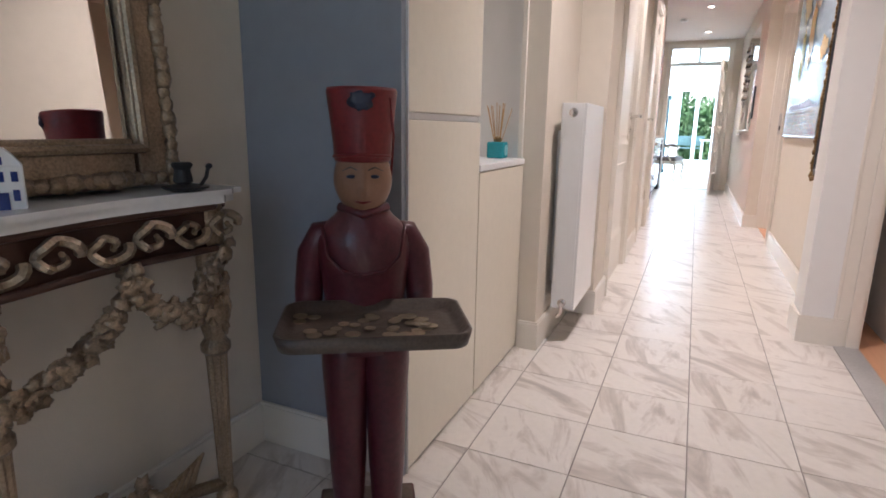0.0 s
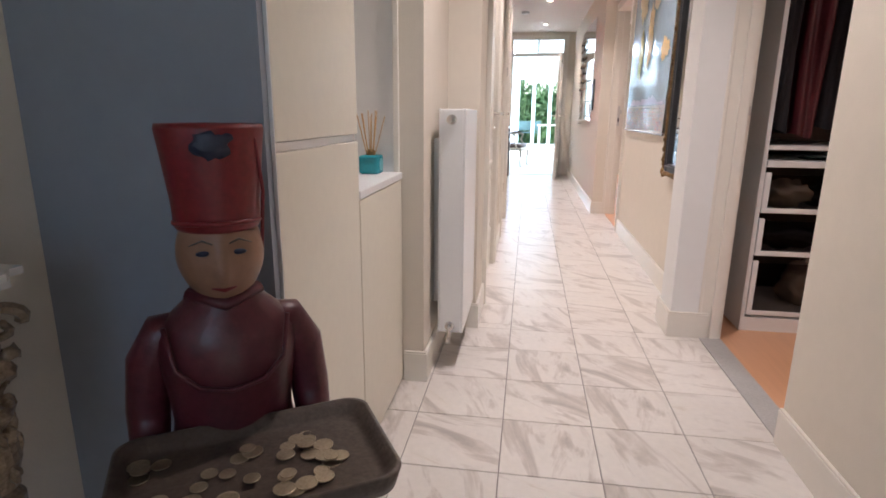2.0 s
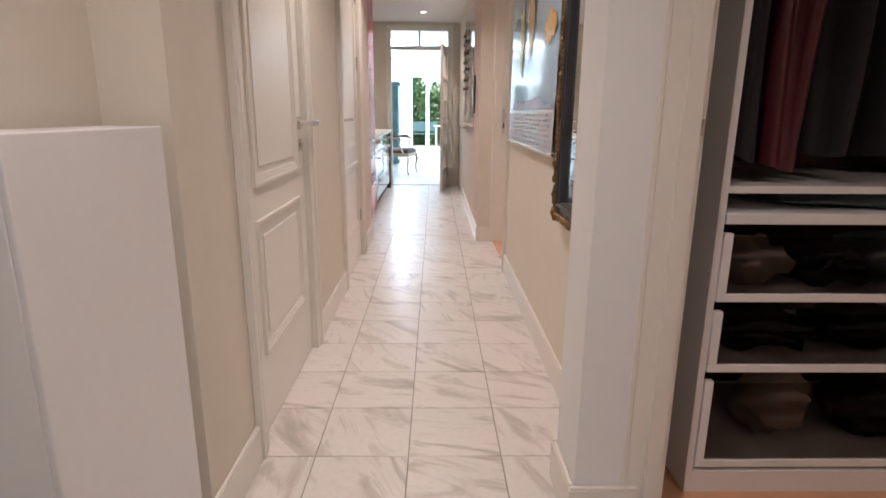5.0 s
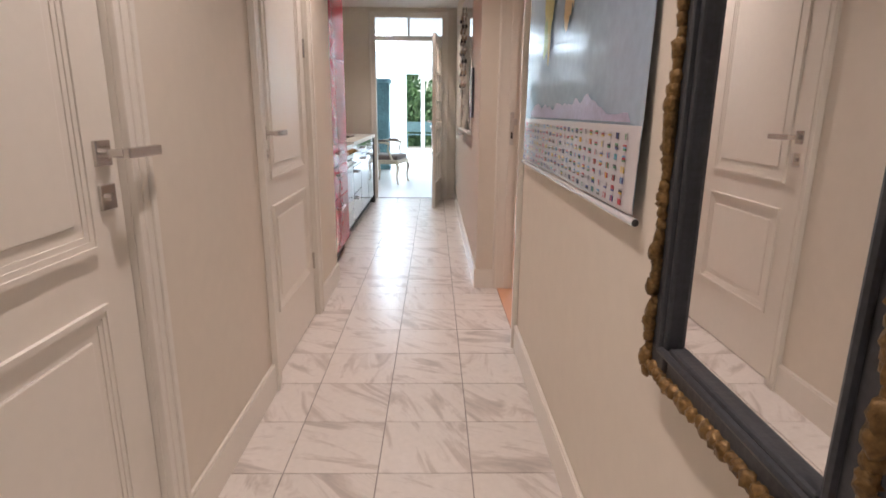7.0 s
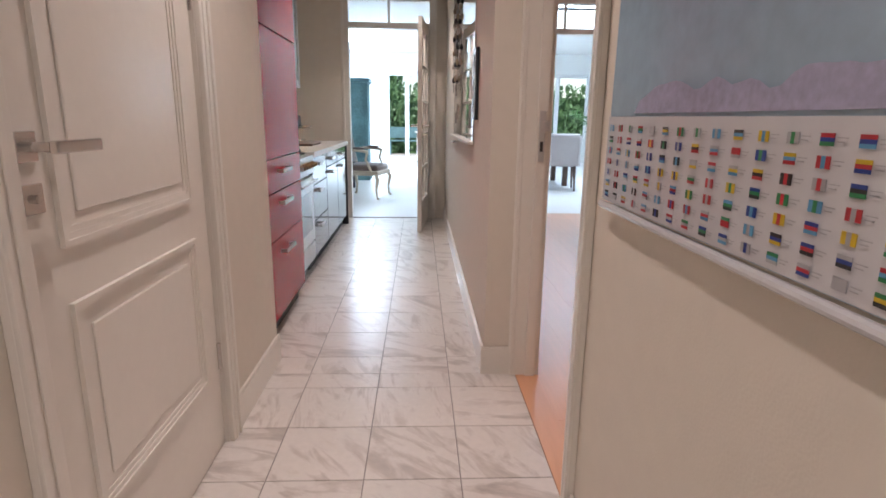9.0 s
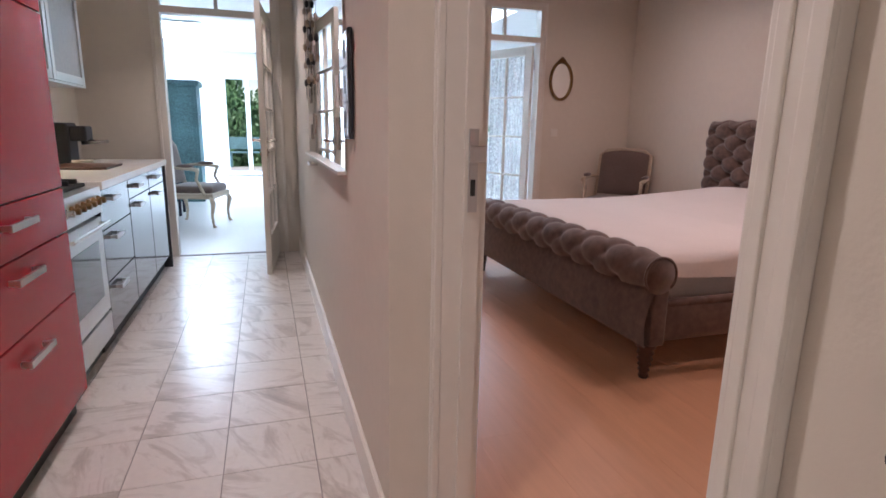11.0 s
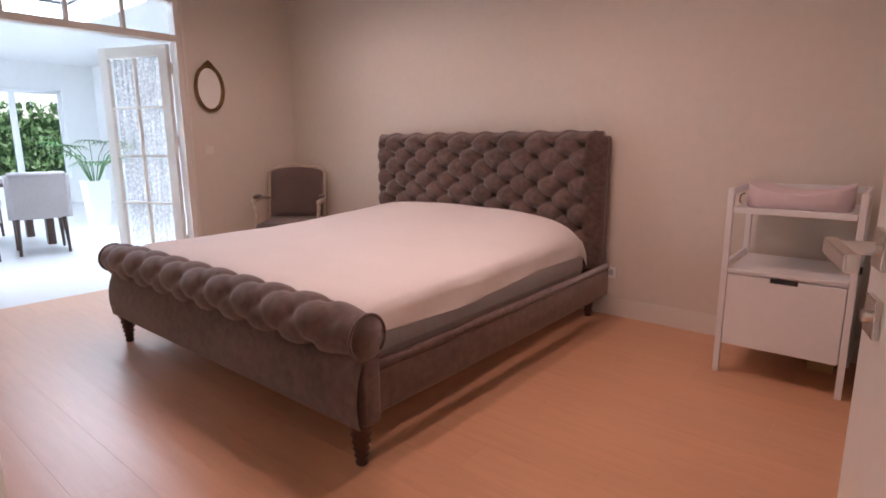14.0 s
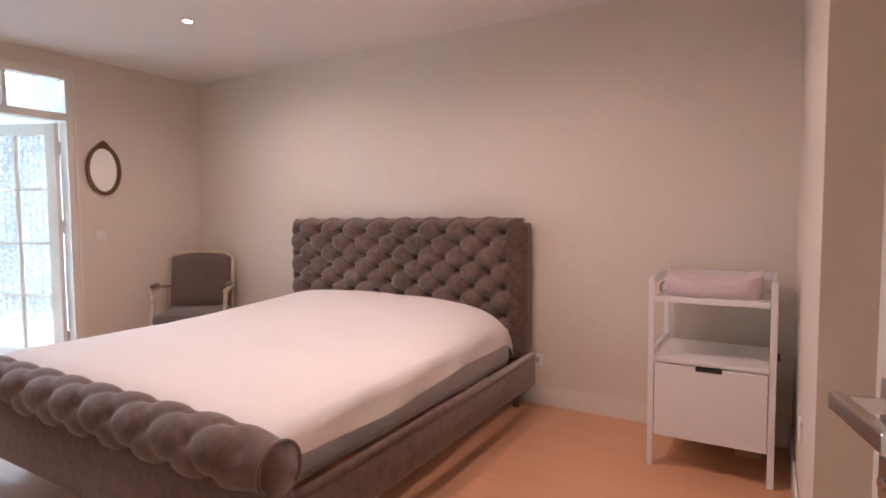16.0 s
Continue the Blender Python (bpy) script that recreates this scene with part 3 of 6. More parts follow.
glazed_door("door_7", pose(FX0 + 0.005, 10.70, 0, 0, 0, 95) @ pose(0, -0.04, 0), 0.78, 2.03, 2, 4, "open white glazed door hung with lace curtain", lace=True, panes_from=0.2)


def window_wall(name, x0, x1, z0, z1, n, label):
    ob = thing(name, pose(x0, 18.55, 0), label, "window")
    ob["kind"] = "structure"
    w = x1 - x0
    boxes("frame", M_WHITE, [(0, 0, z0, 0.06, 0.08, z1), (w - 0.06, 0, z0, w, 0.08, z1), (0.06, 0, z1 - 0.07, w - 0.06, 0.08, z1), (0.06, 0, z0, w - 0.06, 0.08, z0 + 0.09)], ob, 0.004)
    for i in range(1, n):
        boxes("mullion", M_WHITE, [(w * i / n - 0.05, 0.002, z0 + 0.09, w * i / n + 0.05, 0.078, z1 - 0.07)], ob, 0.004)
    for i in range(n):
        g = boxes("pane", M_GLASS, [(w * i / n + 0.04, 0.035, z0 + 0.08, w * (i + 1) / n - 0.04, 0.041, z1 - 0.06)], ob)
        g.visible_shadow = False


window_wall("window_garden_doors", -0.55, 1.5, 0.02, 2.2, 4, "white glazed garden doors, closed")
window_wall("window_garden", 2.2, 4.6, 0.5, 2.2, 3, "white framed garden window")

# front door behind the start of the walk
fd = thing("door_8", pose(-0.75, -2.04, 0), "cream front door with a glass light", "door")
boxes("leaf", M_TRIM, [(0, 0, 0, 0.15, 0.04, 2.1), (0.95, 0, 0, 1.1, 0.04, 2.1), (0.15, 0, 0, 0.95, 0.04, 0.85), (0.15, 0, 1.98, 0.95, 0.04, 2.1)], fd)
boxes("pane", M_FROST, [(0.15, 0.015, 0.85, 0.95, 0.021, 1.98)], fd).visible_shadow = False


def ceiling_spot(x, y, z):
    ob = thing("ceiling_spot", pose(x, y, z), "small round recessed ceiling spotlight, lit", "ceiling light", "recessed ceiling spots")
    bm = bmesh.new()
    lathe(bm, [(0.042, 0.0), (0.042, -0.006), (0.030, -0.008), (0.030, -0.002)], 24)
    part("rim", bm, M_CHROME, ob)
    bm = bmesh.new()
    lathe(bm, [(0.028, -0.004), (0.028, -0.0095)], 24)
    part("bulb", bm, M_LAMP, ob)


for sx, sy in HALL_SPOTS:
    ceiling_spot(sx, sy, HALL_H)
for sx, sy in BED_SPOTS:
    ceiling_spot(sx, sy, BED_H)
sd = thing("smoke_detector", pose(-0.27, 8.25, HALL_H), "round white smoke detector on the ceiling", "smoke detector")
bm = bmesh.new()
lathe(bm, [(0.052, 0), (0.052, -0.018), (0.044, -0.030), (0.02, -0.034)], 24)
part("body", bm, M_WHITE, sd)


# ---- entrance: cabinets, radiator, statue, console ----
def tall_cabinet():
    ob = thing("tall_cabinet", pose(-0.617, 1.091, 0), "tall cream lacquered cabinet with two flush doors", "cabinet")
    boxes("body", M_CAB, [(-0.5, 0.0, 0.0, -0.02, 0.508, HALL_H - 0.002)], ob)
    boxes("door", M_CAB, [(-0.018, 0.004, 0.012, 0.0, 0.506, 0.972)], ob, 0.002)
    boxes("door", M_CAB, [(-0.018, 0.004, 0.992, 0.0, 0.506, 2.38)], ob, 0.002)
    boxes("grip_strip", M_STEEL, [(-0.018, 0.004, 0.973, -0.006, 0.500, 0.991)], ob, 0.001, "steel grip strip between the doors")
    boxes("edge_strip", M_WHITE, [(-0.02, -0.004, 0.0, 0.002, 0.0, 2.38)], ob, 0.001, "pale edge strip")
    return ob


tall_cabinet()
lc = thing("low_cabinet", pose(-0.617, 1.601, 0), "low cream lacquered cabinet under a white-topped niche", "cabinet")
boxes("body", M_CAB, [(-0.5, 0.0, 0.0, -0.02, 0.525, 0.81)], lc)
boxes("door", M_CAB, [(-0.018, 0.003, 0.012, 0.0, 0.52, 0.808)], lc, 0.002)
boxes("top", M_WHITE, [(-0.5, 0.0, 0.811, 0.003, 0.527, 0.835)], lc, 0.003, "white top board")
structure(boxes("trim_niche", M_TRIM, [(-0.645, 2.118, 0.836, -0.625, 2.131, HALL_H)], None, 0.002))

df = thing("reed_diffuser", pose(-0.715, 2.065, 0.835), "turquoise cube reed diffuser with brass collar, on the niche top", "reed diffuser")
bm = bmesh.new()
add_box(bm, (-0.036, -0.036, 0), (0.036, 0.036, 0.066), 0.008)
part("jar", bm, M_TEAL, df)
bm = bmesh.new()
lathe(bm, [(0.022, 0), (0.022, 0.002)], 20)
bmesh.ops.transform(bm, matrix=pose(0.0365, 0, 0.033, 0, 90, 0), verts=bm.verts[:])
part("emblem", bm, mat("pale_turquoise", (0.12, 0.42, 0.48), 0.3), df, "round paler emblem")
bm = bmesh.new()
lathe(bm, [(0.016, 0.066), (0.016, 0.082), (0.012, 0.086)], 18)
part("collar", bm, M_GOLD, df, "brass collar")
for i in range(11):
    a, s = i * 2.4, 0.02 + 0.05 * ((i * 7) % 11) / 11
    bm = bmesh.new()
    tube(bm, [(0.006 * math.cos(a), 0.006 * math.sin(a), 0.03), (s * math.cos(a), s * math.sin(a), 0.20 + 0.01 * (i % 3))], 0.0016, 6)
    part("reed", bm, M_REED, df)

rad = thing("radiator", pose(-0.395, 2.26, 0.16), "tall white flat-panel radiator with chrome valves", "radiator")
boxes("front_panel", M_WHITE, [(-0.012, 0, 0, 0, 0.45, 0.905)], rad, 0.003)
boxes("back_panel", M_WHITE, [(-0.105, 0, 0, -0.095, 0.45, 0.905)], rad, 0.003)
boxes("side_panel", M_WHITE, [(-0.095, -0.002, 0.003, -0.012, 0.004, 0.902)], rad, 0.001)
boxes("side_panel", M_WHITE, [(-0.095, 0.446, 0.003, -0.012, 0.45, 0.902)], rad, 0.001)
boxes("top_grille", M_WHITE, [(-0.095, 0.02 + 0.02 * i, 0.895, -0.012, 0.032 + 0.02 * i, 0.905) for i in range(21)] + [(-0.095, 0.004, 0.89, -0.012, 0.446, 0.894)], rad)
for z in (0.865, 0.03):
    bm = bmesh.new()
    lathe(bm, [(0.019, 0), (0.019, 0.006), (0.011, 0.008), (0.011, 0.026), (0.006, 0.028)], 16)
    bmesh.ops.transform(bm, matrix=pose(-0.055, -0.002, z, 90, 0, 0), verts=bm.verts[:])
    part("valve", bm, M_CHROME, rad, "round chrome valve")
bm = bmesh.new()
tube(bm, [(-0.055, -0.02, 0.03), (-0.055, -0.022, -0.01), (-0.07, -0.015, -0.03)], 0.008, 10)
part("connector", bm, M_CHROME, rad)
boxes("bracket", M_STEEL, [(-0.139, 0.1, 0.1, -0.106, 0.13, 0.79)], rad)


def statue():
    """Painted wooden page in a tall cap, one mesh: local -y is the front."""
    bm = bmesh.new()
    SU, HA, SK, NA, TR = 0, 1, 2, 3, 4
    add_box(bm, (-0.12, -0.10, 0), (0.12, 0.12, 0.03), 0.006, TR)

    def ell(z, rx, ry, cx=0.0, cy=0.0):
        return (z, rx, ry, cx, cy)

    def skin(rings, n=28, mi=SU, cap=True):
        g = [[bm.verts.new((cx + rx * math.cos(2 * math.pi * k / n), cy + ry * math.sin(2 * math.pi * k / n), z)) for k in range(n)] for z, rx, ry, cx, cy in rings]
        for p, q in zip(g, g[1:]):
            for k in range(n):
                bm.faces.new((p[k], p[(k + 1) % n], q[(k + 1) % n], q[k])).material_index = mi
        if cap:
            bm.faces.new(g[0]).material_index = mi
            bm.faces.new(g[-1]).material_index = mi
    for sx in (-1, 1):
        skin([ell(0.03, 0.036, 0.07, sx * 0.045, -0.03), ell(0.05, 0.034, 0.055, sx * 0.045, -0.015), ell(0.08, 0.036, 0.045, sx * 0.045), ell(0.22, 0.043, 0.05, sx * 0.045), ell(0.34, 0.046, 0.055, sx * 0.046), ell(0.46, 0.055, 0.064, sx * 0.044), ell(0.56, 0.058, 0.068, sx * 0.038)])
    skin([ell(0.50, 0.094, 0.072), ell(0.56, 0.096, 0.074), ell(0.62, 0.088, 0.066), ell(0.68, 0.094, 0.068), ell(0.74, 0.104, 0.072), ell(0.77, 0.102, 0.068), ell(0.795, 0.084, 0.060), ell(0.815, 0.062, 0.052), ell(0.835, 0.048, 0.046), ell(0.845, 0.046, 0.045)])
    tube(bm, [(-0.085, -0.046, 0.795), (-0.075, -0.060, 0.73), (-0.045, -0.069, 0.70), (0, -0.072, 0.69), (0.045, -0.069, 0.70), (0.075, -0.060, 0.73), (0.085, -0.046, 0.795)], 0.004, 6, SU)
    tube(bm, [(-0.05, -0.02, 0.836), (0, -0.052, 0.822), (0.05, -0.02, 0.836)], 0.010, 8, SU)
    for sx in (-1, 1):
        tube(bm, [(sx * 0.050, 0.0, 0.785), (sx * 0.086, 0.004, 0.772), (sx * 0.110, 0.010, 0.725), (sx * 0.122, 0.014, 0.64), (sx * 0.122, -0.01, 0.590), (sx * 0.112, -0.085, 0.572)], [0.020, 0.033, 0.034, 0.031, 0.028, 0.022], 14, SU)
        blob(bm, (sx * 0.11, -0.11, 0.574), (0.024, 0.04, 0.018), 0.1, 12, 8, 2, SK)
    # head: neck, skull, simple plain features
    tube(bm, [(0, 0, 0.80), (0, -0.004, 0.885)], [0.032, 0.03], 14, SK)

    def face(u, v):
        a, b = 2 * math.pi * u, math.pi * (0.01 + 0.98 * v)
        d = Vector((math.cos(a) * math.sin(b), math.sin(a) * math.sin(b), math.cos(b)))
        w = 0.061 * (1 - 0.2 * max(0, -d.z) ** 1.5)
        y = 0.058 * d.y
        if d.y < 0:
            y -= 0.018 * math.exp(-((d.x / 0.15) ** 2 + ((d.z + 0.22) / 0.2) ** 2)) + 0.007 * math.exp(-((d.x / 0.1) ** 2 + ((d.z - 0.05) / 0.2) ** 2))
            y += 0.006 * math.exp(-(((abs(d.x) - 0.38) / 0.2) ** 2 + ((d.z - 0.16) / 0.13) ** 2))
            y -= 0.005 * math.exp(-((d.x / 0.3) ** 2 + ((d.z + 0.5) / 0.1) ** 2))
            y -= 0.005 * math.exp(-((d.x / 0.25) ** 2 + ((d.z + 0.84) / 0.15) ** 2))
        return (w * d.x, y - 0.008, 0.893 + 0.085 * d.z)
    sheet(bm, face, 44, 34, True, SK)
    for sx in (-1, 1):
        tube(bm, [(sx * 0.011, -0.0625, 0.919), (sx * 0.024, -0.0615, 0.9255), (sx * 0.041, -0.052, 0.917)], [0.0012, 0.0018, 0.0008], 6, TR)
        blob(bm, (sx * 0.023, -0.0565, 0.905), (0.0105, 0.0045, 0.0042), 0, 10, 6, 0, NA)
    tube(bm, [(-0.016, -0.0605, 0.852), (0, -0.0675, 0.850), (0.016, -0.0605, 0.852)], [0.0014, 0.0034, 0.0014], 6, HA)
    # cap
    skin([ell(0.935, 0.057, 0.064, 0, 0.0), ell(0.94, 0.0595, 0.066, 0, 0.0), ell(0.975, 0.061, 0.067), ell(1.05, 0.069, 0.072), ell(1.083, 0.073, 0.075), ell(1.09, 0.071, 0.073), ell(1.085, 0.062, 0.064)], 32, HA)
    tube(bm, [(0.0595 * math.cos(a), 0.067 * math.sin(a), 0.944 - 0.006 * math.sin(a)) for a in [math.pi * (1.0 + k / 14) for k in range(15)]], 0.004, 6, HA)
    blob(bm, (0.0, -0.070, 1.063), (0.026, 0.008, 0.020), 0.5, 16, 10, 5, NA)
    tube(bm, [(0.055, -0.045, 1.07), (0.064, -0.022, 0.99), (0.058, -0.016, 0.90), (0.05, -0.02, 0.865)], 0.003, 6, HA)
    # tray
    def rr(hx, hy, r, z, cy):
        out = []
        for k in range(32):
            a = 2 * math.pi * k / 32
            c, s = math.cos(a), math.sin(a)
            out.append((0.018 + (hx - r) * (1 if c > 0 else -1) + r * c, cy + (hy - r) * (1 if s > 0 else -1) + r * s, z))
        return out
    prof = [(0.158, 0.092, 0.568), (0.172, 0.106, 0.574), (0.178, 0.112, 0.604), (0.172, 0.106, 0.605), (0.162, 0.096, 0.586), (0.150, 0.086, 0.583)]
    g = [[bm.verts.new(p) for p in rr(hx, hy, 0.035, z + 0.026, -0.165)] for hx, hy, z in prof]
    for p, q in zip(g, g[1:]):
        for k in range(32):
            bm.faces.new((p[k], p[(k + 1) % 32], q[(k + 1) % 32], q[k])).material_index = TR
    bm.faces.new(g[0]).material_index = TR
    bm.faces.new(g[-1]).material_index = TR
    ob = part("statue", bm, [M_SUIT, M_HAT, M_SKIN, M_NAVY, M_TRAY], None, "", True)
    return tagged(ob, "dark red painted wooden page figure holding a brown tray", "statue")


STAT = pose(-0.606, 0.865, 0, 0, 0, 32) @ Matrix.Diagonal((1, 1, 0.945, 1))
st = statue()
st.matrix_world = STAT
rnd = random.Random(4)
coin_me = None
for i in range(46):
    x = 0.13 - 0.27 * rnd.random() ** 1.5
    y = -0.165 + rnd.uniform(-0.068, 0.068)
    r = rnd.choice((0.011, 0.013, 0.0145))
    bm = bmesh.new()
    lathe(bm, [(0.0115, 0.0), (0.0125, 0.0005), (0.0125, 0.0016), (0.0115, 0.002), (0.0105, 0.0016)], 18)
    co = part("coin", bm, M_COIN)
    tagged(co, "small worn metal coin lying on the tray", "coin", "coins on the tray")
    co.matrix_world = pose(-0.606, 0.865, 0.5760 + 0.0021 * (i % 2), rnd.uniform(-2, 2), rnd.uniform(-2, 2), 32) @ Matrix.Translation((x, y, 0)) @ Matrix.Diagonal((r / 0.0125, r / 0.0125, 1, 1))


def console():
    ob = thing("console_table", pose(-1.108, 0.28, 0.012), "carved silver-gilt console table with white marble top", "console table")
    W, D = 0.54, 0.20
    outline = [(D * (0.86 + 0.14 * math.cos(math.pi * v) ** 2) if abs(v) < 0.93 else D * 0.9, W * v) for v in [k / 24 for k in range(-24, 25)]]
    bm = bmesh.new()
    top = [(0, W), (0, -W)] + outline
    for z0, z1, o in ((0.772, 0.790, 1.0), (0.790, 0.802, 1.035)):
        lo, hi = [[bm.verts.new((x * o, y * o, z)) for x, y in top] for z in (z0, z1)]
        bm.faces.new(lo)
        bm.faces.new(hi)
        for k in range(len(top)):
            bm.faces.new((lo[k], lo[(k + 1) % len(top)], hi[(k + 1) % len(top)], hi[k]))
    part("marble_top", bm, M_MTOP, ob, "white marble top with moulded edge")
    bm = bmesh.new()
    for z, r in ((0.765, 0.008), (0.672, 0.008)):
        tube(bm, [(x * 0.93, y * 0.96, z) for x, y in outline], r, 8)
    lo, hi = [[bm.verts.new((x * 0.85, y * 0.95, z)) for x, y in outline] for z in (0.672, 0.768)]
    for k in range(len(outline) - 1):
        bm.faces.new((lo[k], lo[k + 1], hi[k + 1], hi[k]))
    part("apron", bm, M_DARK, ob, "dark pierced apron with gilt mouldings")

    def scroll(c, s, turn, n=26):
        pts, rs = [], []
        for k in range(n):
            a = turn * k / n * 3.6 * math.pi / 1.6
            q = s * (1 - 0.72 * k / n)
            pts.append((c[0] + 0.006 * math.sin(k), c[1] + q * math.cos(a), c[2] + 0.8 * q * math.sin(a)))
            rs.append(0.011 * (1 - 0.5 * k / n))
        return pts, rs
    for k in range(6):
        y = -0.46 + 0.184 * k
        for sg in (-1, 1):
            bm = bmesh.new()
            p, r = scroll((D * 0.9, y + sg * 0.046, 0.718), 0.042, sg)
            tube(bm, p, r, 6)
            part("scroll", bm, M_GILT, ob)
    for y in (-0.49, 0.02, 0.49):
        bm = bmesh.new()
        x = D * 0.72
        lathe(bm, [(0.018, 0.0), (0.026, 0.01), (0.026, 0.03), (0.017, 0.045), (0.018, 0.06)], 20, (x, y, 0))
        lathe(bm, [(0.017, 0.06), (0.020, 0.2), (0.025, 0.40), (0.026, 0.41)], 24, (x, y, 0), 0.14)
        lathe(bm, [(0.026, 0.41), (0.034, 0.42), (0.034, 0.435), (0.024, 0.45), (0.030, 0.475), (0.038, 0.50), (0.036, 0.53), (0.026, 0.555), (0.038, 0.57), (0.040, 0.59), (0.028, 0.605), (0.030, 0.66), (0.036, 0.68), (0.036, 0.77)], 20, (x, y, 0))
        rn = random.Random(int(y * 100))
        for k in range(16):
            a = rn.uniform(-1.6, 1.6)
            z = rn.uniform(0.47, 0.66)
            blob(bm, (x + 0.034 * math.cos(a), y + 0.034 * math.sin(a), z), (0.010, 0.010, 0.016), 0.6, 8, 6, k)
        part("leg", bm, M_GILT, ob, "fluted gilt leg with carved collar")
    for ya, yb in ((0.49, 0.27), (0.27, -0.23), (-0.23, -0.49)):
        rn = random.Random(int(ya * 50))
        n = int(abs(ya - yb) * 75)
        line = []
        for k in range(n + 1):
            q = k / n
            sag = 0.16 * math.sqrt(abs(ya - yb) / 0.5) * (4 * q * (1 - q)) ** 0.8
            line.append((D * 0.92 + rn.uniform(-0.01, 0.01), ya + (yb - ya) * q, 0.655 - sag + rn.uniform(-0.008, 0.008)))
        bm = bmesh.new()
        tube(bm, line, 0.011, 8)
        garland = part("garland", bm, M_GILT, ob, "carved gilt flower garland", True)
        for k, c in enumerate(line):
            bm = bmesh.new()
            blob(bm, c, (0.017, 0.019, 0.018), 0.9, 10, 7, k + 40)
            for w in range(2):
                e = (rn.uniform(-0.012, 0.016), rn.uniform(-0.024, 0.024), rn.uniform(-0.024, 0.02))
                blob(bm, (c[0] + e[0], c[1] + e[1], c[2] + e[2]), (0.009, 0.016, 0.012), 0.9, 8, 5, k + 7 * w)
            part("flower", bm, M_GILT, garland, "", True)
    bm = bmesh.new()
    rn = random.Random(9)
    tube(bm, [(D * 0.72, 0.49, 0.06), (D * 0.5, 0.36, 0.085), (D * 0.55, 0.2, 0.06), (D * 0.72, 0.02, 0.06)], 0.016, 8)
    tube(bm, [(D * 0.72, -0.49, 0.06), (D * 0.5, -0.36, 0.085), (D * 0.55, -0.2, 0.06), (D * 0.72, 0.02, 0.06)], 0.016, 8)
    for k in range(30):
        blob(bm, (D * 0.55 + rn.uniform(-0.04, 0.04), 0.24 + rn.gauss(0, 0.055), 0.10 + abs(rn.gauss(0, 0.045))), (0.016, 0.02, 0.018), 0.9, 9, 6, k)
    for k in range(6):
        y = 0.30 + 0.022 * k
        tube(bm, [(D * 0.55, y, 0.09), (D * 0.58, y + 0.02, 0.115 + 0.005 * k), (D * 0.6, y + 0.04, 0.12 + 0.008 * k)], [0.012, 0.01, 0.003], 6)
    part("stretcher", bm, M_GILT, ob, "carved gilt stretcher with leaves", True)
    return ob


console()


def carved_mirror(name, m, w, h, fw, label, carve, inner, lump, seed, thick=0.035):
    """Mirror in a frame: local x along the width, -y the face, z up from the lower edge."""
    ob = thing(name, m, label, "mirror")
    boxes("glass", M_MIRROR, [(fw - 0.005, -0.012, fw - 0.005, w - fw + 0.005, -0.008, h - fw + 0.005)], ob)
    boxes("backing", M_DARK, [(0.02, -0.006, 0.02, w - 0.02, 0.0, h - 0.02)], ob)
    f1 = fw * 0.35
    for nm, a, b in (("frame_side", (0, 0), (fw, h)), ("frame_side", (w - fw, 0), (w, h)), ("frame_top", (fw, h - fw), (w - fw, h)), ("frame_bottom", (fw, 0), (w - fw, fw))):
        bm = bmesh.new()
        add_box(bm, (a[0] + 0.01, -thick * 0.7, a[1] + 0.01), (b[0] - 0.004 if nm == "frame_side" and a[0] else b[0] - 0.0, -0.002, b[1] - 0.004), 0.005)
        part(nm, bm, inner, ob)
    for k, (p, q) in enumerate((((fw * 0.75, fw * 0.75), (w - fw * 0.75, fw * 0.75)), ((fw * 0.75, h - fw * 0.75), (w - fw * 0.75, h - fw * 0.75)), ((fw * 0.75, fw * 0.75), (fw * 0.75, h - fw * 0.75)), ((w - fw * 0.75, fw * 0.75), (w - fw * 0.75, h - fw * 0.75)))):
        bm = bmesh.new()
        tube(bm, [(p[0], -thick * 0.72, p[1]), (q[0], -thick * 0.72, q[1])], fw * 0.1, 8)
        part("inner_moulding", bm, inner, ob)
    for p, q in (((0.012, 0), (0.012, h)), ((w - 0.012, 0), (w - 0.012, h)), ((0.02, 0.012), (w - 0.02, 0.012)), ((0.02, h - 0.012), (w - 0.02, h - 0.012))):
        rn = random.Random(seed + int(p[0] * 100) + int(q[1] * 10))
        ln = math.hypot(q[0] - p[0], q[1] - p[1])
        n = max(4, int(ln / (lump * 1.25)))
        vert = abs(q[1] - p[1]) > abs(q[0] - p[0])
        for i in range(n + 1):
            u = i / n
            r = lump * rn.uniform(0.8, 1.15)
            c = (p[0] + (q[0] - p[0]) * u, -thick * 0.75 + rn.uniform(-0.004, 0.004), p[1] + (q[1] - p[1]) * u)
            bm = bmesh.new()
            blob(bm, c, (r * (0.75 if vert else 1.0), r * 0.7, r * (1.0 if vert else 0.75)), 0.45, 12, 8, i + seed)
            part("carved_leaf", bm, carve, ob, "", True)
    return ob


carved_mirror("console_mirror", pose(-1.075, -0.21, 0.825, -3, 0, 90), 0.98, 1.25, 0.10, "large mirror in a carved gilt frame, on the console", M_GILT, M_GILT, 0.022, 3, 0.05)
# hall mirror: face looks to -x
carved_mirror("hall_mirror", pose(0.688, 3.675, 0.70, 0, 0, -90), 0.51, 1.50, 0.072, "tall mirror in a black and gold carved frame", M_GOLD, M_FRAME, 0.017, 11, 0.04)

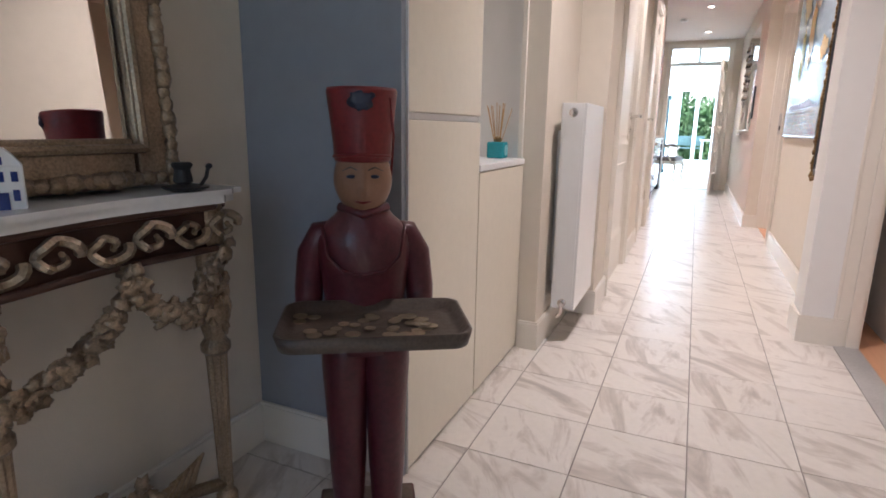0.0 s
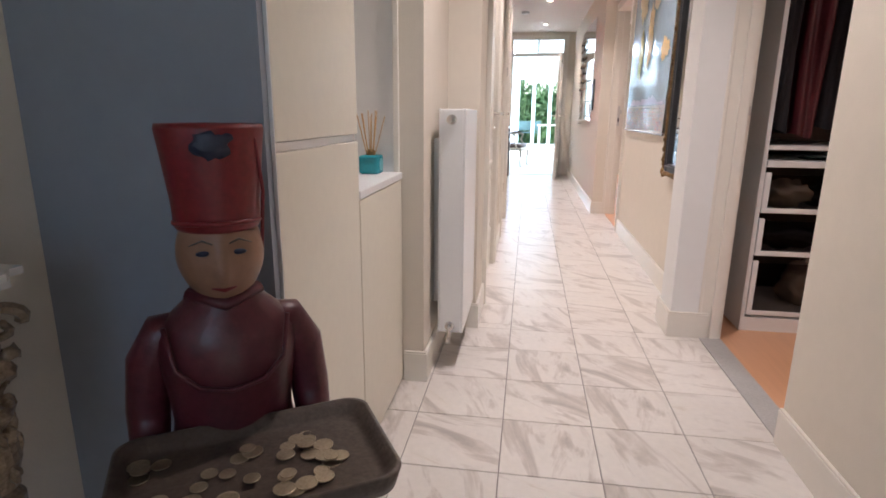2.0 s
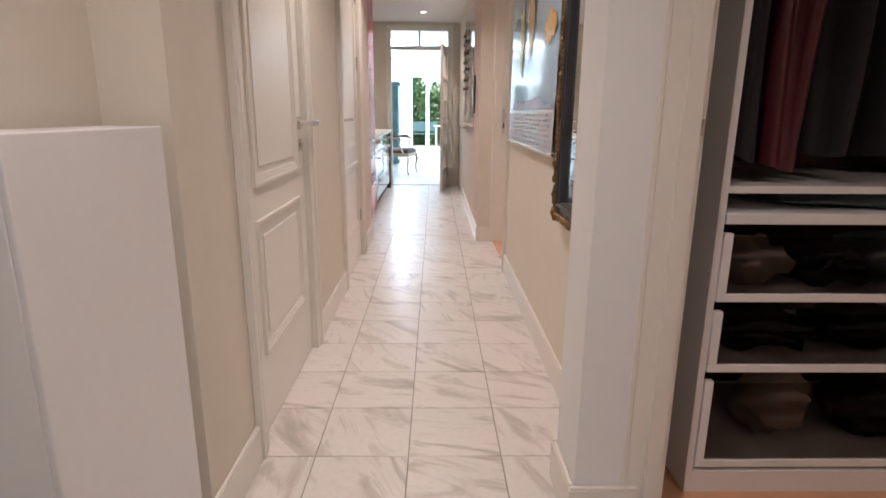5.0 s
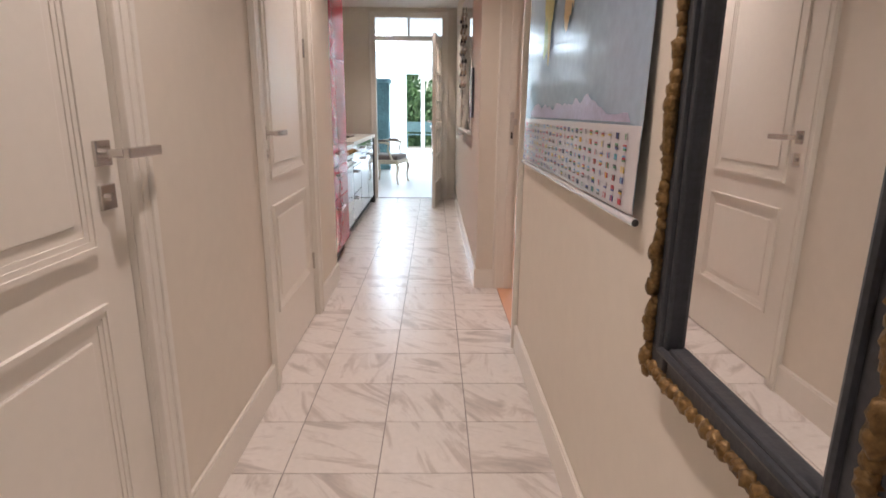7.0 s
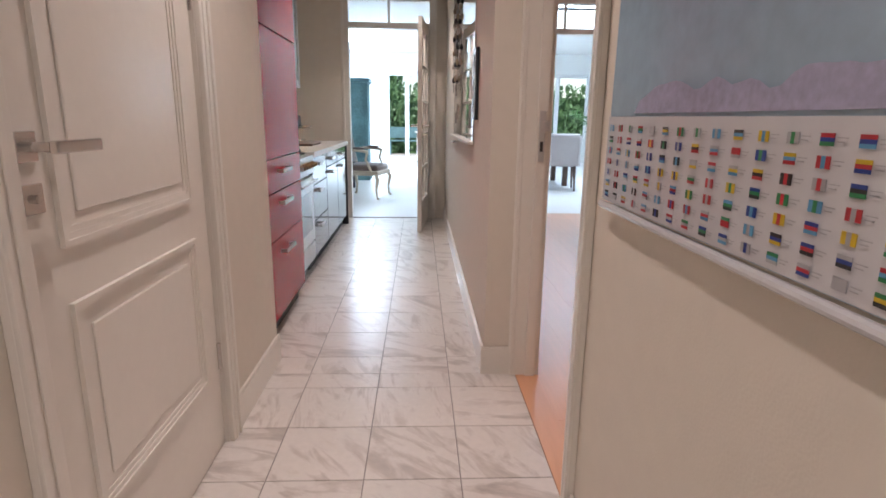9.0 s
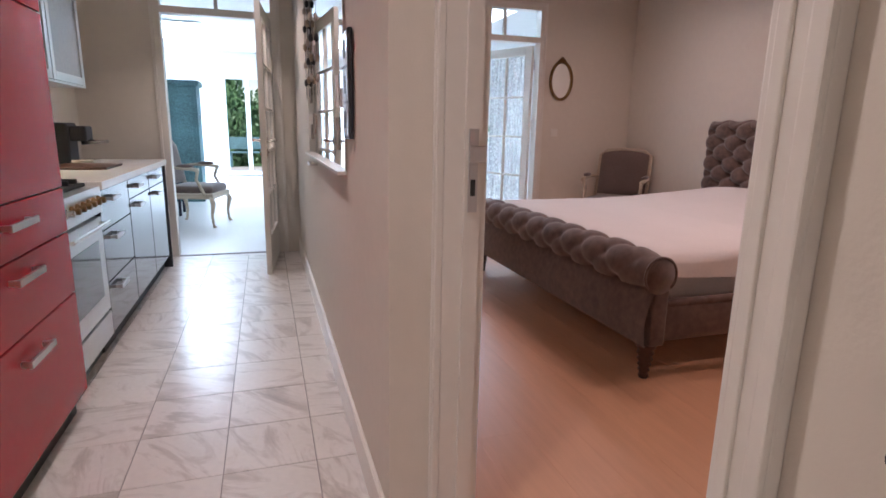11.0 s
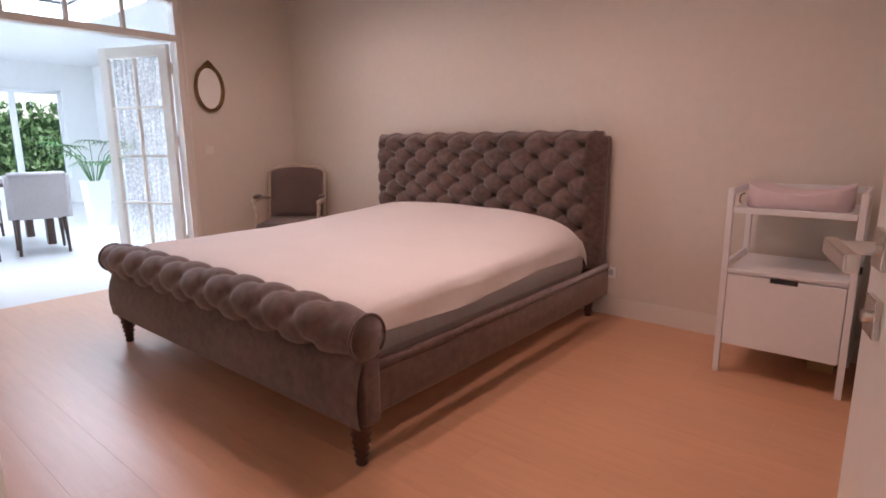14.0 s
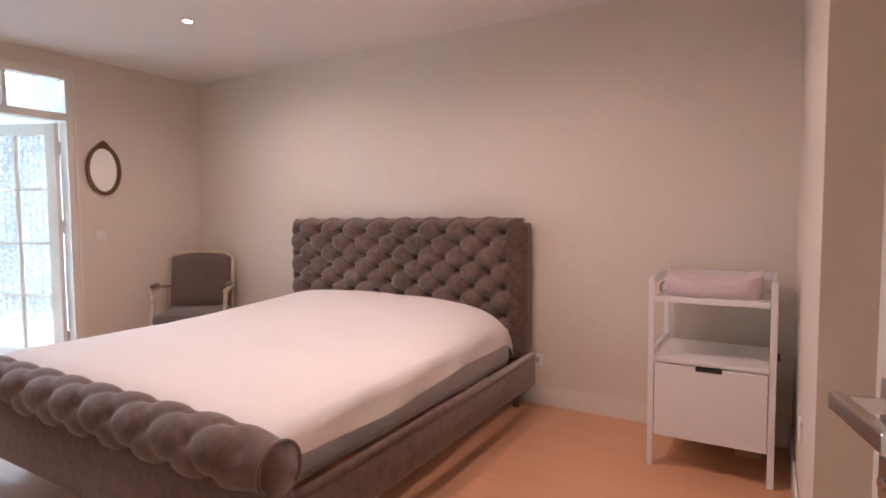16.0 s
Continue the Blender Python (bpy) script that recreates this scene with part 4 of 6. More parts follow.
dh = thing("porcelain_house", pose(-0.985, 0.385, 0.814, 0, 0, 60), "small blue and white porcelain canal house", "ornament")
bm = bmesh.new()
add_box(bm, (-0.03, -0.018, 0), (0.03, 0.018, 0.07), 0.002)
part("body", bm, M_WHITE, dh)
bm = bmesh.new()
pv = [bm.verts.new((x, y, z)) for y in (-0.018, 0.018) for x, z in ((-0.03, 0.070), (0.03, 0.070), (0.018, 0.088), (0.008, 0.098), (-0.008, 0.098), (-0.018, 0.088))]
bm.faces.new(pv[:6])
bm.faces.new(pv[6:])
for k in range(6):
    bm.faces.new((pv[k], pv[(k + 1) % 6], pv[6 + (k + 1) % 6], pv[6 + k]))
part("gable", bm, M_WHITE, dh)
for x, z, w, h in ((-0.018, 0.045, 0.009, 0.016), (0.0, 0.045, 0.009, 0.016), (0.018, 0.045, 0.009, 0.016), (-0.018, 0.014, 0.009, 0.018), (0.018, 0.014, 0.009, 0.018), (0.0, 0.072, 0.01, 0.012)):
    boxes("window", M_BLUEDELFT, [(x - w / 2, -0.0195, z, x + w / 2, -0.017, z + h)], dh)
boxes("door", M_BLUEDELFT, [(-0.008, -0.0195, 0.0, 0.008, -0.017, 0.028)], dh)

ds = thing("metal_figurine", pose(-0.955, 0.715, 0.814, 0, 0, 25), "small dark metal oil-lamp ornament on the console", "ornament")
bm = bmesh.new()
lathe(bm, [(0.03, 0), (0.045, 0.006), (0.048, 0.010), (0.02, 0.014)], 20)
tube(bm, [(0.03, 0, 0.01), (0.045, 0, 0.03), (0.05, 0, 0.05)], 0.004, 6)
blob(bm, (0.052, 0, 0.053), (0.007, 0.006, 0.006), 0.2)
part("dish", bm, M_DULL, ds)
bm = bmesh.new()
lathe(bm, [(0.012, 0.012), (0.02, 0.02), (0.016, 0.045), (0.022, 0.055), (0.018, 0.06)], 16, (-0.005, 0, 0))
part("cup", bm, M_DULL, ds)


# ---- wardrobe seen through the doorway ----
def wardrobe():
    ob = thing("wardrobe", pose(0.93, 2.93, 0), "open white wardrobe with hanging clothes and glass-fronted drawers", "wardrobe")
    W, D, HH = 0.98, 0.58, 2.3
    boxes("side", M_WHITE, [(0, 0, 0, 0.02, D, HH)], ob, 0.001)
    boxes("side", M_WHITE, [(W - 0.02, 0, 0, W, D, HH)], ob, 0.001)
    # The back is far darker than the white sides.
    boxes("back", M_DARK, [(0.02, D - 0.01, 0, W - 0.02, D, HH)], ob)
    boxes("bottom", M_WHITE, [(0.02, 0, 0.0, W - 0.02, D - 0.01, 0.07)], ob)
    boxes("top", M_WHITE, [(0.02, 0, HH - 0.02, W - 0.02, D - 0.01, HH)], ob)
    boxes("shelf", M_WHITE, [(0.02, 0.02, 0.895, W - 0.02, D - 0.01, 0.915)], ob, 0.001)
    bm = bmesh.new()
    tube(bm, [(0.02, 0.28, 2.05), (W - 0.02, 0.28, 2.05)], 0.012, 10)
    part("rail", bm, M_STEEL, ob)
    for z0, z1 in ((0.095, 0.36), (0.40, 0.57), (0.61, 0.79)):
        d = boxes("drawer", M_WHITE, [(0.025, 0.0, z0 - 0.012, W - 0.025, 0.02, z0 + 0.012), (0.025, 0.0, z0 + 0.012, 0.05, 0.02, z1), (W - 0.05, 0.0, z0 + 0.012, W - 0.025, 0.02, z1), (0.025, 0.02, z0 - 0.012, W - 0.025, 0.5, z0 - 0.004)], ob, 0.002)
        g = boxes("glass_front", M_SMOKEGLASS, [(0.05, 0.007, z0 + 0.012, W - 0.05, 0.012, z1 - 0.01)], d, 0, "smoked glass drawer front")
    boxes("tray", M_WHITE, [(0.025, 0.0, 0.815, W - 0.025, 0.5, 0.845)], ob, 0.003)
    return ob


M_SMOKEGLASS = glass("smoked_glass", (0.5, 0.47, 0.46), 0.02)
wardrobe()


def garment(x, w, z0, z1, material, label, seed):
    ob = thing("garment", pose(0.93 + x, 2.93 + 0.26, 0), label, "clothing", "clothes on the rail")
    bm = bmesh.new()

    def f(u, v):
        a = 2 * math.pi * u
        k = min(1, 0.25 + 3.2 * (1 - v)) if v > 0.75 else 1
        fold = 1 + 0.14 * math.sin(5 * a + seed) + 0.1 * math.sin(3 * a + 2 * seed + 4 * v)
        return (w * 0.5 * fold * math.cos(a) * (0.6 + 0.4 * k), 0.21 * fold * math.sin(a) * k, z0 + (z1 - z0) * v + 0.012 * math.sin(2 * a + seed) * (1 - v))
    g = sheet(bm, f, 30, 16, True)
    part("cloth", bm, material, ob, "", True)
    bm = bmesh.new()
    tube(bm, [(0, 0, z1 - 0.03), (0, 0.0, 2.04), (0, 0.018, 2.066), (0, 0.034, 2.05)], 0.003, 6)
    part("hook", bm, M_STEEL, ob)


for i, (w, z0, mt, lb) in enumerate(((0.10, 0.98, M_CLOTHD, "black garment on a hanger"), (0.11, 0.96, M_SUIT, "dark red garment on a hanger"), (0.10, 1.0, M_CLOTHD, "black garment on a hanger"), (0.10, 1.0, M_CLOTHD, "black garment on a hanger"), (0.10, 1.14, M_CLOTHR, "bright red shirt on a hanger"), (0.11, 1.12, M_CLOTHR, "bright red shirt on a hanger"), (0.11, 0.97, M_CLOTHD, "black garment on a hanger"), (0.12, 0.97, M_CLOTHD, "black garment on a hanger"))):
    garment(0.08 + 0.118 * i, w, z0, 1.98, mt, lb, i)


def folded(x, y, z, r, material, seed, label="folded clothes in the drawer"):
    bm = bmesh.new()
    blob(bm, (0, 0, r[2]), r, 0.5, 20, 12, seed)
    for v in bm.verts:
        v.co.z = max(v.co.z, 0.0)
    ob = part("folded_clothes", bm, material, None, "", True)
    ob.matrix_world = pose(0.93 + x, 2.93 + y, z)
    return tagged(ob, label, "clothing", "folded clothes")


for i, (x, z, r, mt) in enumerate(((0.2, 0.606, (0.12, 0.12, 0.065), M_CLOTHB), (0.42, 0.606, (0.14, 0.14, 0.06), M_CLOTHD), (0.66, 0.606, (0.16, 0.15, 0.07), M_CLOTHT), (0.25, 0.396, (0.16, 0.14, 0.06), M_CLOTHD), (0.62, 0.396, (0.2, 0.14, 0.06), M_CLOTHD), (0.35, 0.091, (0.1, 0.12, 0.11), M_CLOTHB), (0.7, 0.091, (0.17, 0.14, 0.09), M_CLOTHD), (0.5, 0.845, (0.28, 0.14, 0.016), M_CLOTHT))):
    folded(x, 0.2, z, r, mt, i)


# ---- bedroom ----
def tuft(a, b):
    """Deep-buttoned relief: 0 at the buttons, shallow creases between them, 1 on the cushions."""
    p, q = abs(math.sin(a)), abs(math.sin(b))
    return 0.42 * math.sqrt(p * q) + 0.58 * (1 - math.exp(-2.6 * (p * p + q * q)))


def bed():
    ob = thing("bed", pose(1.90, 8.13, 0), "taupe velvet tufted sleigh bed on dark turned legs", "bed")
    W, S, F = 1.04, 0.06, 1.10
    # footboard roll
    bm = bmesh.new()

    def roll(u, v):
        y = -S - F + 2 * F * u
        a = math.radians(-70 + 290 * v)
        e = min(1, 12 * min(u, 1 - u))
        k = tuft(math.pi * (u * 10 + v * 2.0), math.pi * (u * 10 - v * 2.0)) * e
        r = 0.078 + 0.030 * k
        return (0.06 - r * math.cos(a + math.pi) * 1.0 - 0.02, y, 0.515 + r * math.sin(a))
    sheet(bm, roll, 150, 40)
    for s in (-1, 1):
        tube(bm, [(0.04, -S + s * F, 0.515), (0.04, -S + s * (F + 0.004), 0.515)], 0.088, 28)
    part("footboard_roll", bm, M_VELVET, ob, "tufted velvet roll", True)
    for s in (-1, 1):
        bm = bmesh.new()
        tube(bm, [(0.04 + 0.083 * math.cos(a), -S + s * (F + 0.004), 0.515 + 0.083 * math.sin(a)) for a in [math.pi * k / 16 for k in range(-4, 21)]], 0.006, 8)
        part("piping", bm, M_VELVET, ob)
    bm = bmesh.new()

    def front(u, v):
        bulge = 0.03 * math.sin(math.pi * v) + 0.02 * (1 - v)
        return (0.015 - bulge + 0.02 * v, -S - F + 2 * F * u, 0.175 + 0.29 * v)
    sheet(bm, front, 40, 10)
    add_box(bm, (0.02, -S - F, 0.175), (0.10, -S + F, 0.46), 0.008)
    part("footboard", bm, M_VELVET, ob, "", True)
    for s in (-1, 1):
        bm = bmesh.new()
        yr = -S + s * (F - 0.03)
        add_box(bm, (0.10, yr - 0.05 * s, 0.18), (2.22, yr, 0.36), 0.016)
        tube(bm, [(0.10, yr - 0.022 * s, 0.36), (2.22, yr - 0.022 * s, 0.37)], 0.022, 10)
        part("side_rail", bm, M_VELVET, ob, "", True)
    # headboard
    bm = bmesh.new()

    def head(u, v):
        y = -W + 0.01 + (2 * W - 0.02) * u
        c = max(0, abs(2 * u - 1) - 0.94) / 0.06
        top = 1.252 - 0.035 * c ** 2 + 0.008 * math.cos(2 * math.pi * HN * u)
        z = 0.34 + (top - 0.34) * v
        e = min(1, 26 * min(u, 1 - u))
        k = tuft(math.pi * (u * HN + v * HM), math.pi * (u * HN - v * HM))
        back = max(0, (v - 0.93) / 0.07) ** 2
        return (2.25 - (0.085 * k + 0.025) * e * (1 - 0.85 * back), y, z)
    HN, HM = 9.0, 5.0
    sheet(bm, head, 200, 120)
    part("headboard_cushion", bm, M_VELVET, ob, "deep-buttoned velvet", True)
    bm = bmesh.new()
    add_box(bm, (2.25, -W, 0.16), (2.35, W, 1.22), 0.02)
    tube(bm, [(2.29, -W + 0.03, 1.20), (2.29, W - 0.03, 1.20)], 0.05, 18)
    part("headboard", bm, M_VELVET, ob, "", True)
    for s in (-1, 1):
        bm = bmesh.new()
        add_box(bm, (2.262, s * W - s * 0.03, 0.16), (2.36, s * (W + 0.008), 1.22), 0.02)
        part("headboard_wing", bm, M_VELVET, ob)
    for j in range(1, 10):
        for i in range(1, 18):
            if (i + j) % 2 == 0:
                bm = bmesh.new()
                blob(bm, (2.222, -W + 0.01 + (2 * W - 0.02) * i / 18, 0.34 + 0.91 * j / 10), (0.007, 0.011, 0.011), 0, 8, 6)
                part("button", bm, M_VELVET, ob, "", True)
    for x, s in ((0.05, -1), (0.05, 1), (2.25, -1), (2.25, 1)):
        bm = bmesh.new()
        lathe(bm, [(0.020, 0.0), (0.025, 0.012), (0.019, 0.03), (0.029, 0.04), (0.021, 0.055), (0.033, 0.067), (0.025, 0.082), (0.037, 0.095), (0.029, 0.112), (0.041, 0.125), (0.034, 0.145), (0.046, 0.155), (0.046, 0.178)], 20, (x, -S * (x < 1) + s * (W + 0.0 if x < 1 else W - 0.06), 0))
        part("leg", bm, M_DARK, ob, "dark turned wooden leg", True)
    return ob


bed()
mt = thing("mattress", pose(1.90, 8.13, 0), "thick white mattress with a fitted sheet", "mattress")
bm = bmesh.new()
add_box(bm, (0.13, -0.985, 0.30), (2.17, 0.985, 0.558), 0.05)
part("body", bm, M_SHEET, mt)
bm = bmesh.new()


def cover(u, v):
    x, y = 0.115 + 2.06 * u, -1.06 + 0.08 * u + (2.06 - 0.08 * u) * v
    d = min(v, 1 - v)
    z = 0.562 + 0.038 * (1 - math.exp(-d * 34)) + 0.14 * max(0, u - 0.45) ** 1.1 * (1 - math.exp(-d * 9)) * 2 + 0.004 * noise.noise(Vector((x * 3, y * 3, 0))) + 0.0025 * noise.noise(Vector((x * 9, y * 5, 3)))
    if u > 0.93:
        z -= 0.10 * ((u - 0.93) / 0.07) ** 2
    if u < 0.05:
        z -= 0.03 * ((0.05 - u) / 0.05) ** 2
    return (x, y, z)


g = sheet(bm, cover, 80, 60)
for e0, s in ((0, -1), (60, 1)):
    prev = [g[i][e0] for i in range(81)]
    for k in range(1, 4):
        cur = [bm.verts.new((p.co.x, (-1.06 + 0.08 * (p.co.x - 0.115) / 2.06 if s < 0 else 1.0) + s * 0.006 * k + 0.005 * math.sin(p.co.x * 11 + k), p.co.z - 0.022 - 0.012 * max(0, math.sin(p.co.x * 2.3)) - 0.012 * (p.co.x / 2) * (1 if s < 0 else 0))) for p in prev]
        for i in range(80):
            bm.faces.new((prev[i], prev[i + 1], cur[i + 1], cur[i]))
        prev = cur
dv = part("duvet_cover", bm, M_LINEN, None, "", True)
dv.matrix_world = pose(1.90, 8.13, 0)
tagged(dv, "plain white bed cover spread smoothly over the mattress", "bed cover")


def changing_table():
    ob = thing("changing_table", pose(3.69, 5.685, 0), "white changing table with open shelf and one drawer", "changing table")
    D, W = 0.50, 0.555
    for x in (0, D - 0.028):
        for y in (0, W - 0.028):
            boxes("leg", M_WHITE, [(x, y, 0, x + 0.028, y + 0.028, 0.955)], ob, 0.002)
    boxes("top_tray", M_WHITE, [(0.002, 0.03, 0.835, D - 0.002, W - 0.03, 0.862)], ob, 0.002)
    for y in (0.004, W - 0.02):
        boxes("side_rail", M_WHITE, [(0.028, y, 0.92, D - 0.028, y + 0.016, 0.955)], ob, 0.002)
        boxes("side_rail", M_WHITE, [(0.028, y, 0.56, D - 0.028, y + 0.016, 0.585)], ob, 0.002)
    boxes("back_rail", M_WHITE, [(D - 0.018, 0.03, 0.92, D - 0.002, W - 0.03, 0.955)], ob, 0.002)
    boxes("shelf", M_WHITE, [(0.002, 0.03, 0.535, D - 0.002, W - 0.03, 0.555)], ob, 0.002)
    boxes("drawer_case", M_WHITE, [(0.02, 0.03, 0.16, D - 0.004, W - 0.03, 0.535)], ob, 0.002)
    dr = boxes("drawer_front", M_WHITE, [(0.0, 0.032, 0.162, 0.018, W - 0.032, 0.527)], ob, 0.002)
    # No hole is cut: a black block gives the grip's shaded opening.
    boxes("grip_cutout_shade", M_DULL, [(-0.002, 0.22, 0.508, 0.016, W - 0.22, 0.5285)], dr, 0, "black block painting the shade in the grip cut-out")
    boxes("caster", M_DULL, [(0.004, -0.012, 0.60, 0.03, -0.002, 0.63)], ob)
    return ob


changing_table()
cm = thing("changing_mat", pose(3.72, 5.735, 0.863), "pale pink changing mat with raised sides", "changing mat")
bm = bmesh.new()


def pad(u, v):
    a = 2 * math.pi * u
    c, s = math.cos(a), math.sin(a)
    k = (abs(c) ** 6 + abs(s) ** 6) ** (-1 / 6)
    r = max(0.0, math.sin(math.pi * v)) ** 0.35
    x, y = 0.215 + 0.21 * r * k * c, 0.225 + 0.215 * r * k * s
    z = 0.0 if v < 0.5 else 0.07 + 0.045 * min(1, abs(y - 0.225) / 0.215) ** 2 + 0.004 * noise.noise(Vector((x * 12, y * 12, 0)))
    return (x, y, z * (1 if v > 0.55 else max(0, (v - 0.45) / 0.1)) if v > 0.45 else 0)


sheet(bm, pad, 40, 24, True)
part("pad", bm, mat("pale_pink_fabric", (0.72, 0.60, 0.62), 0.9, 0, 0.06, 10, 0.2, 30), cm, "", True)
bm = bmesh.new()
tube(bm, [(-0.005, 0.435, 0.07), (-0.02, 0.45, 0.06), (-0.022, 0.452, 0.03), (-0.012, 0.445, 0.02)], 0.003, 6)
part("strap", bm, M_DULL, cm)


def armchair(name, m, label, seat_mat, wood_mat, s=1.0):
    """Low open armchair: upholstered back and seat in a carved wooden frame; local -y is the front."""
    ob = thing(name, m, label, "armchair")
    bm = bmesh.new()

    def bk(u, v):
        x = -0.255 + 0.51 * u
        top = 0.90 + 0.045 * math.sin(math.pi * u) ** 0.6
        z = 0.47 + (top - 0.47) * v
        b = (1 - (2 * u - 1) ** 6) * (1 - (2 * v - 1) ** 6)
        return (x, 0.21 + 0.09 * v - 0.035 * b, z)
    sheet(bm, bk, 24, 20)
    sheet(bm, lambda u, v: (-0.255 + 0.51 * u, 0.235 + 0.09 * v, 0.47 + (0.90 + 0.045 * math.sin(math.pi * u) ** 0.6 - 0.47) * v), 24, 8)
    part("backrest", bm, seat_mat, ob, "velvet upholstered back", True)
    bm = bmesh.new()
    tube(bm, [(-0.27, 0.22, 0.42), (-0.27, 0.315, 0.89), (-0.2, 0.325, 0.94), (0, 0.33, 0.957), (0.2, 0.325, 0.94), (0.27, 0.315, 0.89), (0.27, 0.22, 0.42)], 0.019, 10)
    part("back_frame", bm, wood_mat, ob, "", True)
    bm = bmesh.new()
    add_box(bm, (-0.28, -0.29, 0.32), (0.28, 0.24, 0.385), 0.012)
    part("seat_frame", bm, wood_mat, ob)
    bm = bmesh.new()
    add_box(bm, (-0.265, -0.275, 0.37), (0.265, 0.22, 0.465), 0.04)
    part("seat", bm, seat_mat, ob, "velvet upholstered seat", True)
    for sx in (-1, 1):
        bm = bmesh.new()
        tube(bm, [(sx * 0.27, 0.27, 0.65), (sx * 0.30, 0.1, 0.67), (sx * 0.31, -0.1, 0.655), (sx * 0.30, -0.16, 0.64)], [0.016, 0.018, 0.02, 0.024], 10)
        tube(bm, [(sx * 0.30, -0.15, 0.64), (sx * 0.285, -0.12, 0.54), (sx * 0.285, -0.17, 0.44), (sx * 0.275, -0.2, 0.36)], 0.017, 10)
        part("armrest", bm, wood_mat, ob, "", True)
        bm = bmesh.new()
        blob(bm, (sx * 0.303, -0.02, 0.688), (0.028, 0.10, 0.02), 0.1)
        part("arm_pad", bm, seat_mat, ob, "", True)
        for y, d in ((-0.26, -1), (0.22, 1)):
            bm = bmesh.new()
            tube(bm, [(sx * 0.255, y, 0.34), (sx * 0.275, y + 0.025 * d, 0.27), (sx * 0.262, y + 0.0 * d, 0.13), (sx * 0.262, y + 0.012 * d, 0.03), (sx * 0.275, y + 0.03 * d, 0.0)], [0.03, 0.028, 0.016, 0.013, 0.02], 10)
            part("leg", bm, wood_mat, ob, "", True)
    return ob


armchair("armchair", pose(3.80, 10.02, 0, 0, 0, -50), "limed wood armchair with brown velvet seat and back", M_SEAT, M_PALEWOOD)

om = thing("oval_mirror", pose(3.37, 10.555, 1.67), "small oval mirror in a carved dark gilt frame", "mirror")
bm = bmesh.new()
lathe(bm, [(1.0, 0), (1.0, 0.008)], 40)
bmesh.ops.transform(bm, matrix=pose(0, -0.004, 0, 90, 0, 0) @ Matrix.Diagonal((0.125, 0.19, 1, 1)), verts=bm.verts[:])
part("glass", bm, M_MIRROR, om)
bm = bmesh.new()
tube(bm, [(0.128 * math.cos(2 * math.pi * k / 40), -0.016, 0.195 * math.sin(2 * math.pi * k / 40)) for k in range(41)], 0.016, 10)
part("frame", bm, M_GOLD, om, "", True)
bm = bmesh.new()
for x, z, r in ((0, 0.222, 0.022), (-0.025, 0.208, 0.016), (0.025, 0.208, 0.016), (0, 0.205, 0.02), (-0.045, 0.195, 0.012), (0.045, 0.195, 0.012)):
    blob(bm, (x, -0.018, z), (r, 0.012, r), 0.6, 10, 8, int(x * 100))
part("crest", bm, M_GOLD, om, "carved crest", True)


def socket(m, label="white double wall socket"):
    ob = thing("wall_socket", m, label, "socket", "wall sockets")
    boxes("plate", M_WHITE, [(-0.04, -0.011, -0.04, 0.04, 0, 0.04)], ob, 0.003)
    bm = bmesh.new()
    lathe(bm, [(0.02, 0), (0.02, 0.002)], 20)
    bmesh.ops.transform(bm, matrix=pose(0, -0.011, 0, 90, 0, 0), verts=bm.verts[:])
    # Raised disc; its grey stands for the shade of a sunken socket.
    part("recess_shade", bm, mat("socket_grey", (0.5, 0.5, 0.5), 0.5), ob)
    return ob


socket(pose(4.28, 7.05, 0.30, 0, 0, -90), "white wall socket above the baseboard")
socket(pose(3.35, 5.60, 0.42, 0, 0, 180), "white wall socket on the side wall")
ls = thing("light_switch", pose(3.33, 10.56, 1.12), "white light switch on the wall", "switch")
boxes("plate", M_TRIM, [(-0.04, -0.008, -0.04, 0.04, 0, 0.04)], ls, 0.002)
boxes("rocker", M_TRIM, [(-0.028, -0.011, -0.028, 0.028, -0.007, 0.028)], ls, 0.002)
bx = thing("cardboard_box", pose(4.02, 5.74, 0), "small yellowish box on the floor under the changing table", "box")
boxes("carton", mat("yellow_card", (0.55, 0.42, 0.22), 0.7), [(0, 0, 0, 0.16, 0.12, 0.16)], bx, 0.003)


